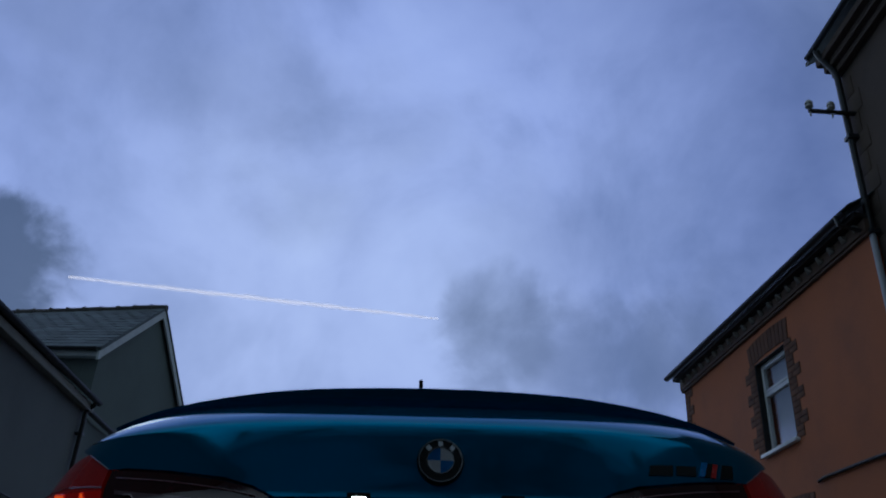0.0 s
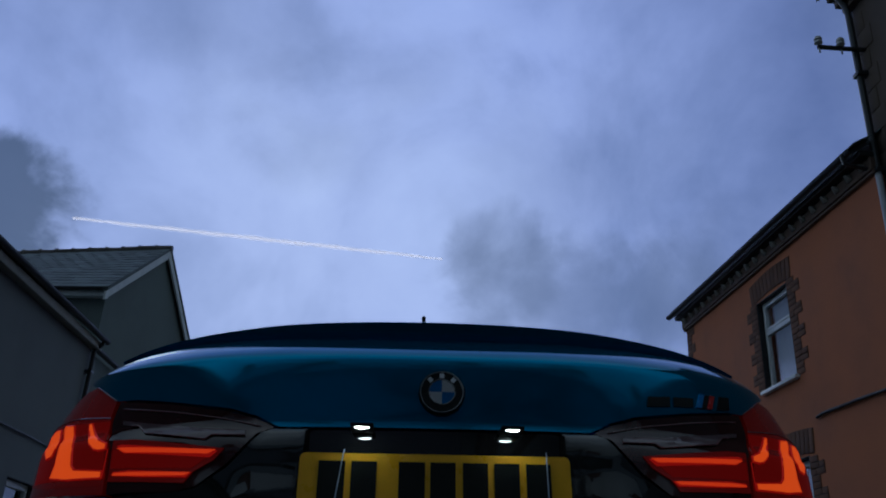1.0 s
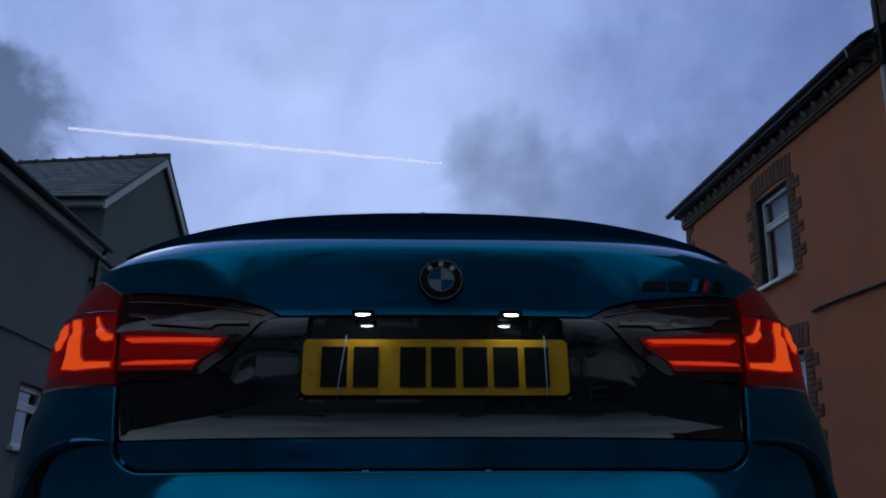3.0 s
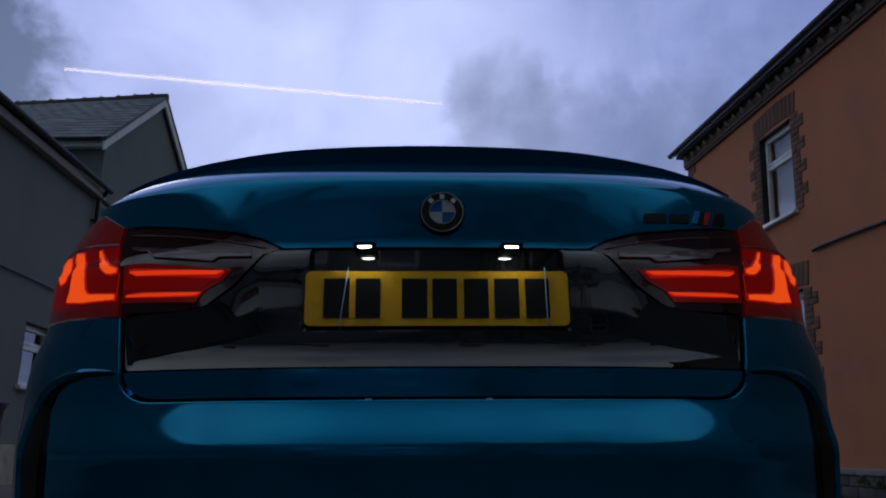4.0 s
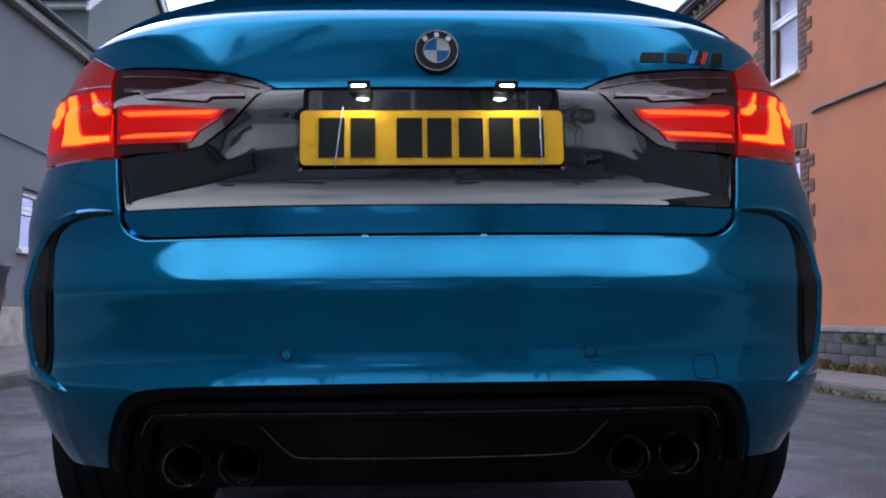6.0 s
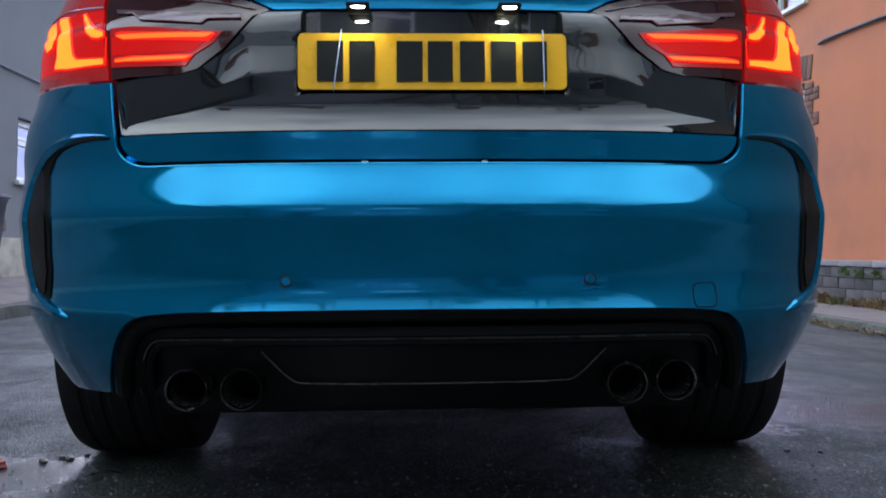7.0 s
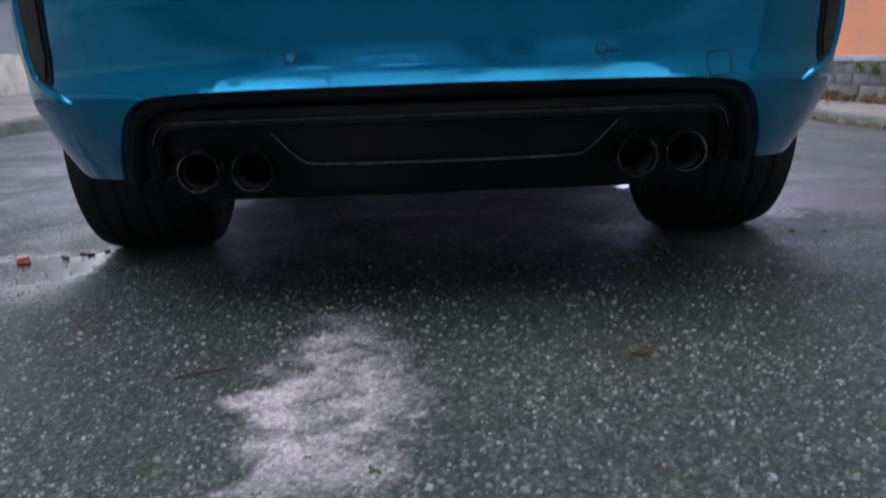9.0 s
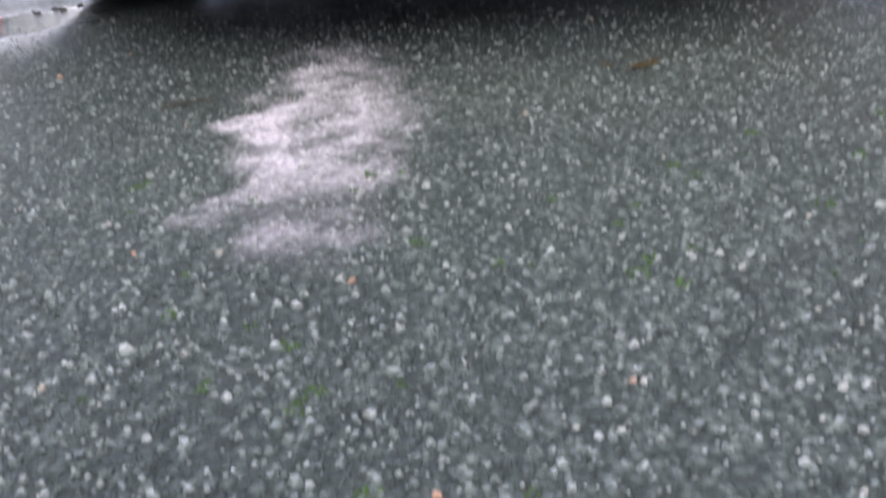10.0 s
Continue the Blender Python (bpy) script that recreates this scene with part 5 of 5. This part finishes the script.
    for q in range(4):
        bm = bmesh.new()
        vs = [bm.verts.new(m @ Vector((0, 0, .0052)))] + [bm.verts.new(m @ Vector((.0252 * math.cos(a), .0252 * math.sin(a), .0052))) for a in [math.pi / 2 * (q + i / 10) for i in range(11)]]
        bm.faces.new(vs)
        bmesh.ops.solidify(bm, geom=list(bm.faces), thickness=0.001)
        part("quarter", bm, WHITE_EN if q % 2 == 0 else BLUE_EN, badge, smooth=False)
    for a in (132, 90, 48):
        bm = box(bmesh.new(), -.0045, .0045, -.0048, .0048, .0042, .0054)
        bm.transform(m @ Matrix.Rotation(radians(a - 90), 4, "Z") @ Matrix.Translation((0, .0345, 0)))
        part("mark", bm, WHITE_EN, badge, smooth=False)
    # model badge as plain shapes
    script = part("model_badge", panel([(.435, 1.131), (.488, 1.134), (.490, 1.156), (.440, 1.152)], 0.003, rim=0.004), BLACK_EN, gate, "black and coloured plain badge")
    part("mark", panel([(.497, 1.136), (.542, 1.138), (.545, 1.159), (.499, 1.156)], 0.003, rim=0.004), BLACK_EN, script)
    for x, mat in ((.550, BLUE_EN), (.563, BLACK_EN), (.576, RED_EN)):
        part("stripe", panel([(x, 1.139), (x + .012, 1.139), (x + .025, 1.170), (x + .013, 1.170)], 0.003, rim=0.004), mat, script)
    part("mark", panel([(.600, 1.140), (.634, 1.143), (.640, 1.174), (.612, 1.171)], 0.003, rim=0.004), BLACK_EN, script)

    # tail lamps
    for side in (1, -1):
        def flip(pts):
            return [(x * side, z) for x, z in pts]
        inner = [(.318, 1.067), (.350, 1.052), (.403, .990), (.456, .949), (.50, .939), (.60, .941), (.638, .938), (.648, 1.0), (.662, 1.136), (.62, 1.131), (.535, 1.120), (.414, 1.101), (.355, 1.085), (.332, 1.075)]
        lamp = part("inner_tail_lamp", panel(flip(inner), -0.002, rim=0.02), LENS_SMOKE, gate, "smoked red lamp with two lit bars")
        part("clear_band", panel(flip([(.372, 1.049), (.438, 1.052), (.450, 1.043), (.580, 1.060), (.602, 1.078), (.640, 1.083), (.642, 1.092), (.58, 1.082), (.45, 1.066), (.372, 1.060)]), 0.0, rim=0.003, step_z=0.005), LENS_CLEAR, lamp, "clear strip")
        part("lens_ridge", line_on_rear(bmesh.new(), flip([(.371, 1.049), (.438, 1.051), (.450, 1.042), (.580, 1.060), (.602, 1.079), (.618, 1.080)]), 0.0018, 0.001), RIDGE_LENS, lamp, "pale ridge in the lens")
        part("lens_ridge", line_on_rear(bmesh.new(), flip([(.345, 1.070), (.42, 1.086), (.53, 1.103), (.645, 1.118)]), 0.0009, 0.0003), RIDGE_LENS, lamp, "pale ridge in the lens")
        part("red_field", panel(flip([(.408, 1.022), (.425, 1.000), (.462, .978), (.478, .956), (.640, .964), (.648, 1.048), (.60, 1.047)]), 0.0005, rim=0.002), GLOW_DIM, lamp, "dim red lens round the bars")
        part("red_field", panel(flip([(.434, 1.010), (.466, .984), (.640, .990), (.642, 1.028)]), 0.0015, rim=0.002), GLOW_RED, lamp, "red lit field")
        for bar in ([(.423, 1.017), (.437, 1.004), (.614, 1.019), (.632, 1.034), (.622, 1.037)], [(.467, .976), (.477, .966), (.560, .969), (.630, .975), (.628, .982), (.594, .984)]):
            mx, mz = sum(p[0] for p in bar) / len(bar), sum(p[1] for p in bar) / len(bar)
            halo = [(mx + (x - mx) * 1.03, mz + (z - mz) * 1.0) for x, z in bar]
            bar = [(mx + (x - mx) * 0.99, mz + (z - mz) * 0.58) for x, z in bar]
            rod = part("light_bar", panel(flip(bar), 0.0045, rim=0.003, step_z=0.004), GLOW_ROD, lamp, "bright lit bar")
            part("bar_edge", panel(flip(halo), 0.003, rim=0.002, step_z=0.004), GLOW_BAR, rod, "red lit edge of the bar")
        outer = [(.644, .938), (.78, .945), (.86, .950), (.925, .960), (.936, 1.02), (.925, 1.075), (.895, 1.125), (.83, 1.162), (.780, 1.182), (.736, 1.187), (.704, 1.164), (.670, 1.140), (.656, 1.02)]
        lamp = part("outer_tail_lamp", panel(flip(outer), 0.0, rim=0.025), LENS_RED, car, "red lamp with lit L-shaped guides")
        part("red_field", panel(flip([(.652, .955), (.80, .962), (.895, .985), (.905, 1.06), (.885, 1.112), (.80, 1.113), (.674, 1.099)]), 0.001, rim=0.002), GLOW_DIM, lamp, "dim red lens round the guides")
        part("red_field", panel(flip([(.655, .968), (.86, .982), (.87, 1.07), (.84, 1.104), (.672, 1.094)]), 0.002, rim=0.002), GLOW_RED, lamp, "red lit field")
        part("lens_ridge", line_on_rear(bmesh.new(), flip([(.672, 1.100), (.77, 1.112), (.84, 1.113), (.895, 1.108)]), 0.0016, 0.002), RIDGE_LENS, lamp, "pale ridge in the lens")
        part("lens_ridge", line_on_rear(bmesh.new(), flip([(.670, 1.140), (.704, 1.162), (.736, 1.184)]), 0.0014, 0.002), RIDGE_LENS, lamp, "pale ridge in the lens")
        part("lens_ridge", line_on_rear(bmesh.new(), flip([(.653, .970), (.654, 1.030)]), 0.0012, 0.003), GLOW_BAR, lamp, "thin lit edge")
        guides = ([(.768, 1.096), (.798, 1.102), (.790, 1.066), (.788, 1.012), (.794, .984), (.745, .975), (.656, .972), (.656, .985), (.727, .993), (.738, 1.004), (.750, 1.050)],
                  [(.716, 1.093), (.723, 1.093), (.720, 1.078), (.704, 1.045), (.690, 1.033), (.675, 1.029), (.660, 1.031), (.661, 1.042), (.682, 1.051), (.702, 1.070)],
                  [(.812, 1.096), (.800, 1.062), (.808, 1.034), (.828, 1.030), (.846, 1.052), (.846, 1.086), (.832, 1.098)])
        for guide in guides:
            rod = part("light_guide", panel(flip(guide), 0.005, rim=0.003, step_z=0.006, step_u=0.010), GLOW_AMBER, lamp, "bright lit guide")
            part("guide_edge", line_on_rear(bmesh.new(), flip(guide), 0.0026, 0.003, closed=True), GLOW_BAR, rod, "red lit edge of the guide")

    # wheels
    tread = [(.27, -.150), (.30, -.160), (.335, -.163), (.352, -.155), (.3615, -.135)]
    for c in (-.09, -.035, .035, .09):
        tread += [(.3635, c - .012), (.359, c - .007), (.359, c + .007), (.3635, c + .012)]
    tread += [(.3615, .135), (.352, .155), (.335, .163), (.30, .160), (.27, .150)]
    for x, y in ((.825, 1.05), (-.825, 1.05), (.83, 3.98), (-.83, 3.98)):
        side = 1 if x > 0 else -1
        m = Matrix.Translation((x, y, .3635)) @ Matrix.Rotation(radians(90 * side), 4, "Y")
        hub = part("wheel", lathe(bmesh.new(), [(.001, .11), (.04, .11), (.07, .09), (.085, .02), (.085, -.1), (.001, -.1)], m, 24, False), ALLOY, car, "wheel with black tyre")
        part("brake_shield", lathe(bmesh.new(), [(.001, -.162), (.284, -.162), (.284, -.130), (.001, -.130)], m, 40, False), TRIM, hub, "black inner shield")
        part("tyre", lathe(bmesh.new(), tread, m, 72), RUBBER, hub, "black low-profile tyre")
        bm = lathe(bmesh.new(), [(.275, -.15), (.275, .15), (.262, .152), (.258, .13), (.25, .02), (.25, -.14)], m, 48)
        for k in range(10):
            spoke = box(bmesh.new(), .06, .26, -.014, .014, .07, .11, 0.006)
            spoke.transform(m @ Matrix.Rotation(math.tau * k / 10, 4, "Z"))
            me = bpy.data.meshes.new("spoke")
            spoke.to_mesh(me)
            spoke.free()
            bm.from_mesh(me)
            bpy.data.meshes.remove(me)
        part("rim", bm, ALLOY, hub)
        bm = bmesh.new()
        pts = [(side * 0.955, y + .41 * math.cos(a), .3635 + .41 * math.sin(a)) for a in [math.pi * (0.02 + 0.80 * i / 28) for i in range(29)]]
        tube(bm, pts, 0.022, 8)
        part("wheel_arch", bm, PAINT, car)
        part("arch_liner", boxed(side * .62, side * .66, y - .40, y + .40, .28, .80, 0.02), TRIM, car, "black wheel-arch liner")
    return car


build_car()


# ---- sky trail ----
def build_contrail():
    """A bright core in a thin soft sleeve of vapour."""
    a, b = Vector((-0.383, 0.839, 0.386)).normalized(), Vector((0.023, 0.917, 0.398)).normalized()
    path, wide = [], []
    for k in range(161):
        f = k / 160
        path.append((a * (1 - f) + b * f).normalized() * 3000 + Vector((0, 0, 0.8 * math.sin(f * 31) + 0.5 * math.sin(f * 83))))
        wide.append((0.45 + 0.55 * math.sin(math.pi * min(1, 0.04 + f * 0.95)) ** 0.7) * (1 + 0.12 * math.sin(f * 57) + 0.08 * math.sin(f * 139)))
    whole = None
    # the trail's brightness against the sky is put in as emission
    for name, size, strength, clear in (("contrail", 4.0, 1.7, 0.5), ("sleeve", 9.0, 1.6, 0.78)):
        m = material("vapour_" + name, (0.9, 0.9, 0.92), 1.0, vary=0.0, bump=0.0, glow=((1.0, 0.80, 0.90), strength))
        t = m.node_tree
        thin = node(t, "ShaderNodeBsdfTransparent")
        blend = node(t, "ShaderNodeMixShader", (1, t.nodes["Principled BSDF"].outputs[0]), (2, thin.outputs[0]), inputs={0: clear})
        t.links.new(blend.outputs[0], t.nodes["Material Output"].inputs[0])
        ob = part(name, tube(bmesh.new(), path, 8, 8, radii=[size * w for w in wide]), m, whole)
        whole = whole or ob
    return tagged(whole, "pale pinkish vapour trail across the clouds", "contrail", kind="structure")


build_contrail()


# ---- street clutter ----
def on_road(x, y, lift=0.0):
    return Vector((x, y, ground_height(x) + lift))


def build_chips():
    """Loose and half-set stone chips in the worn surface."""
    verts, faces = [], []
    rng = np.random.default_rng(5)
    n = 72000
    xs, ys = rng.uniform(-2.0, 2.0, n), rng.uniform(-1.35, 1.0, n)
    keep = rng.uniform(0, 1, n) < np.clip(1.1 - (ys + 1.35) * 0.50, 0, 1) * np.clip(3.2 - np.abs(xs) * 1.6, 0, 1)
    for x, y in zip(xs[keep], ys[keep]):
        r = 0.0022 + 0.0034 * rng.uniform() ** 2 + (0.003 if rng.uniform() < 0.03 else 0)
        a = rng.uniform(0, math.tau)
        k = len(verts)
        z = ground_height(float(x))
        for i in range(5):
            b = a + math.tau * i / 5 + rng.uniform(-0.25, 0.25)
            s = r * rng.uniform(0.75, 1.25)
            verts.append((x + s * math.cos(b), y + s * math.sin(b) * 0.8, z - 0.001))
        for i in range(5):
            b = a + math.tau * i / 5 + rng.uniform(-0.3, 0.3)
            s = r * rng.uniform(0.4, 0.75)
            verts.append((x + s * math.cos(b), y + s * math.sin(b) * 0.8, z + r * rng.uniform(0.4, 0.9)))
        faces.append(tuple(range(k + 5, k + 10)))
        for i in range(5):
            faces.append((k + i, k + (i + 1) % 5, k + 5 + (i + 1) % 5, k + 5 + i))
    me = bpy.data.meshes.new("stone_chips")
    me.from_pydata(verts, [], faces)
    me.materials.append(CHIP)
    return tagged(new("stone_chips", me), "grey and white stone chips set in the asphalt", "gravel", kind="stuff")


build_chips()


WEED_DULL = material("dull_green_grass", (0.11, 0.13, 0.035), 0.8, vary=0.3, bump=0.0)
LITTER = material("leaf_litter", (0.14, 0.08, 0.035), 0.8, vary=0.3, bump=0.0)
lt = LITTER.node_tree
tints = ramp(lt, node(lt, "ShaderNodeNewGeometry").outputs["Random Per Island"], [(0.0, (0.035, 0.028, 0.018)), (0.4, (0.13, 0.075, 0.03)), (0.7, (0.25, 0.14, 0.06)), (0.85, (0.11, 0.12, 0.03)), (1.0, (0.36, 0.24, 0.13))])
lt.links.new(tints.outputs[0], lt.nodes["Principled BSDF"].inputs["Base Color"])


def blade_clump(name, label, centre, spread, count, height, mat, seed, category):
    rng = random.Random(seed)
    bm = bmesh.new()
    for _ in range(count):
        x, y = centre[0] + rng.gauss(0, spread[0]), centre[1] + rng.gauss(0, spread[1])
        a, h = rng.uniform(0, math.tau), height * rng.uniform(0.4, 1.2)
        lean = Vector((math.cos(a), math.sin(a), 0)) * h * rng.uniform(0.2, 0.9)
        w = Vector((-math.sin(a), math.cos(a), 0)) * 0.006
        base = Vector((x, y, centre[2]))
        mid, tip = base + lean * 0.4 + Vector((0, 0, h * 0.7)), base + lean + Vector((0, 0, h))
        v = [bm.verts.new(p) for p in (base - w, base + w, mid + w, mid - w, tip)]
        bm.faces.new(v[:4])
        bm.faces.new((v[3], v[2], v[4]))
    ob = part(name, bm, mat, smooth=False)
    return tagged(ob, label, category, kind="stuff")


grow = random.Random(12)
for k in range(16):
    y = 7.5 + 0.36 * k + grow.uniform(-0.12, 0.12)
    blade_clump("dry_grass", "brown dry grass along the foot of the wall", (5.30 - 0.065 * (y - 7.4), y, 0.072), (0.035, grow.uniform(0.06, 0.16)), grow.randint(40, 190), grow.uniform(0.05, 0.16), DRYGRASS if k % 3 else WEED_DULL, 40 + k, "grass")


def leaf_drift(label, spots, seed):
    """Dead leaves and soil crumbs blown together, as one drift."""
    rng = random.Random(seed)
    bm = bmesh.new()
    for x, y, z, sx, sy, count, size in spots:
        for _ in range(count):
            c = Vector((x + rng.gauss(0, sx), y + rng.gauss(0, sy), z + abs(rng.gauss(0, size * 0.4))))
            d = Vector((rng.uniform(-1, 1), rng.uniform(-1, 1), rng.uniform(-0.3, 0.5))).normalized() * size * rng.uniform(0.5, 1.2)
            e = d.cross(Vector((rng.uniform(-0.6, 0.6), rng.uniform(-0.6, 0.6), 1))).normalized() * size * rng.uniform(0.25, 0.5)
            bm.faces.new([bm.verts.new(p) for p in (c - d * 0.5, c + e * 0.5, c + d * 0.5 + Vector((0, 0, size * 0.2)), c - e * 0.5)])
    return tagged(part("leaf_litter", bm, LITTER, smooth=False), label, "leaf litter", kind="stuff")


WALL_FOOT = [(5.27 - 0.065 * (y - 7.4), y, 0.078, 0.05, 0.16, 120, 0.035) for y in [7.5 + 0.3 * i for i in range(19)]]
leaf_drift("brown dead leaves and soil at the foot of the wall", WALL_FOOT, 5)
leaf_drift("brown leaves and crumbs on the pavement", [(4.75, 8.1, 0.068, 0.10, 0.10, 40, 0.035), (4.5, 9.2, 0.064, 0.14, 0.16, 40, 0.03), (4.9, 10.4, 0.07, 0.12, 0.3, 50, 0.03), (4.6, 11.6, 0.066, 0.2, 0.3, 50, 0.03)], 6)
leaf_drift("brown leaves and moss lying along the kerb", [(4.05, y, -0.03, 0.04, 0.22, 110, 0.045) for y in (5.6, 6.3, 6.6, 7.2, 7.35, 7.9, 8.6, 8.7, 9.5, 10.3, 11.2)], 7)
for k, (s, z) in enumerate(((0.62, 0.47), (0.95, 0.45), (1.25, 0.48))):
    bm = bmesh.new()
    rng = random.Random(70 + k)
    for _ in range(70):
        c = Vector((5.44 - 0.065 * s + rng.gauss(0, 0.012), 7.4 + s + rng.gauss(0, 0.06), z + rng.gauss(0, 0.03)))
        d = Vector((rng.uniform(-1, 0), rng.uniform(-1, 1), rng.uniform(-0.4, 1))).normalized() * 0.034
        e = d.cross(Vector((0.3, 0.2, 1))).normalized() * 0.016
        bm.faces.new([bm.verts.new(p) for p in (c, c + d * 0.5 + e, c + d, c + d * 0.5 - e)])
    tagged(part("wall_weed", bm, WEED, smooth=False), "small green weed growing from the plinth wall", "plant", kind="stuff")


def build_bin():
    b = thing("wheelie_bin", "dark grey plastic wheelie bin against the grey wall", "bin", place=pose(-5.06, 8.22, 0.105, 0, 0, -90))
    bm = bmesh.new()
    rows = []
    for z, w, d in ((0.06, 0.21, 0.22), (0.5, 0.25, 0.26), (0.90, 0.28, 0.29), (0.93, 0.30, 0.31), (0.95, 0.30, 0.31)):
        rows.append([bm.verts.new((sx * w, sy * d, z)) for sx, sy in ((-1, -1), (1, -1), (1, 1), (-1, 1))])
    for a, c in zip(rows, rows[1:]):
        for k in range(4):
            bm.faces.new((a[k], a[(k + 1) % 4], c[(k + 1) % 4], c[k]))
    bm.faces.new(rows[0][::-1])
    bm.faces.new(rows[-1])
    bmesh.ops.bevel(bm, geom=list(bm.edges), offset=0.012, segments=2, affect="EDGES")
    part("body", bm, BIN, b)
    part("lid", boxed(-0.305, 0.305, -0.315, 0.33, 0.955, 1.0, 0.018), BIN, b)
    part("handle", tube(bmesh.new(), [(-0.2, -0.33, 0.93), (-0.2, -0.38, 0.95), (0.2, -0.38, 0.95), (0.2, -0.33, 0.93)], 0.016), BIN, b)
    for x in (-0.25, 0.25):
        part("wheel", lathe(bmesh.new(), [(0.001, -0.02), (0.09, -0.02), (0.1, -0.01), (0.1, 0.01), (0.09, 0.02), (0.001, 0.02)], Matrix.Translation((x, -0.2, 0.1)) @ Matrix.Rotation(radians(90), 4, "Y"), 20, False), RUBBER, b)
    return b


build_bin()


def build_litter():
    rng = random.Random(9)
    # scrap of red brick by the puddle
    bm = boxed(-0.017, 0.017, -0.012, 0.012, 0.0, 0.02, 0.004)
    for v in bm.verts:
        v.co += Vector((rng.uniform(-.004, .004), rng.uniform(-.004, .004), rng.uniform(-.002, .004)))
    m = material("red_brick_scrap", (0.48, 0.14, 0.13), 0.8, vary=0.25, scale=40, bump=0.4, depth=0.003)
    tagged(part("brick_scrap", bm, m, place=Matrix.Translation(on_road(-1.185, 0.83, -0.001)) @ Matrix.Rotation(0.5, 4, "Z")), "small broken red brick scrap lying by the puddle", "rubble")
    pebble = material("dark_pebble", (0.06, 0.055, 0.05), 0.6, vary=0.3, bump=0.2)
    for x, y, r in ((-1.02, 0.90, .013), (-1.05, 0.92, .010), (-1.08, 0.87, .012), (-1.10, 0.90, .008), (-0.99, 0.95, .009), (1.05, 0.86, .010), (1.14, 0.84, .007)):
        bm = bmesh.new()
        bmesh.ops.create_icosphere(bm, subdivisions=2, radius=r)
        for v in bm.verts:
            v.co *= rng.uniform(0.8, 1.15)
            v.co.z *= 0.7
        tagged(part("pebble", bm, pebble, place=Matrix.Translation(on_road(x, y, r * 0.45))), "small dark pebble on the wet asphalt", "pebble", "pebbles by the tyre")
    twig = tube(bmesh.new(), [(-0.035, -0.02, 0.004), (-0.01, 0.0, 0.007), (0.02, 0.012, 0.005), (0.045, 0.03, 0.004)], 0.0028, 6)
    tagged(part("twig", twig, BARK, place=Matrix.Translation(on_road(-0.455, -0.14))), "thin dark twig lying on the asphalt", "twig")
    for x, y, a, s in ((0.325, -0.13, 0.3, 1.0), (0.36, -0.115, 1.2, 0.8), (0.28, -0.10, 2.2, 0.6), (3.4, 5.2, 0.4, 1.2), (3.8, 5.9, 1.7, 1.3), (3.9, 4.9, 2.6, 1.0), (3.7, 6.4, 0.9, 1.1)):
        bm = bmesh.new()
        pts = [(-.025, 0, .003), (-.01, -.011, .006), (.012, -.009, .004), (.028, 0, .010), (.012, .010, .007), (-.01, .011, .003)]
        vs = [bm.verts.new(Vector(p) * s) for p in pts]
        c = bm.verts.new((0, 0, .002))
        for i in range(6):
            bm.faces.new((vs[i], vs[(i + 1) % 6], c))
        bmesh.ops.solidify(bm, geom=list(bm.faces), thickness=0.0006)
        tagged(part("leaf", bm, LEAF, place=Matrix.Translation(on_road(x, y)) @ Matrix.Rotation(a, 4, "Z")), "curled brown dead leaf on the asphalt", "leaf", "fallen leaves")


build_litter()


def build_moss():
    """Tufts of moss between the stones."""
    rng = random.Random(31)
    bm = bmesh.new()
    for _ in range(70):
        x, y, r = rng.uniform(-0.75, 0.85), rng.uniform(-1.15, -0.45), rng.uniform(0.004, 0.011)
        c = on_road(x, y)
        for _ in range(9):
            d = Vector((rng.uniform(-1, 1), rng.uniform(-1, 1), 0)) * r
            h = r * rng.uniform(0.25, 0.6)
            p = c + d
            w = r * 0.35
            top = bm.verts.new(p + Vector((0, 0, h)))
            ring = [bm.verts.new(p + Vector((math.cos(a) * w, math.sin(a) * w, -0.001))) for a in (0.3, 1.6, 2.8, 4.1, 5.4)]
            for i in range(5):
                bm.faces.new((ring[i], ring[(i + 1) % 5], top))
    ob = part("moss", bm, MOSS, smooth=False)
    return tagged(ob, "small green moss tufts between the stone chips", "moss", kind="stuff")


MOSS = material("moss", (0.05, 0.085, 0.025), 0.9, vary=0.3, scale=60, bump=0.0)
build_moss()
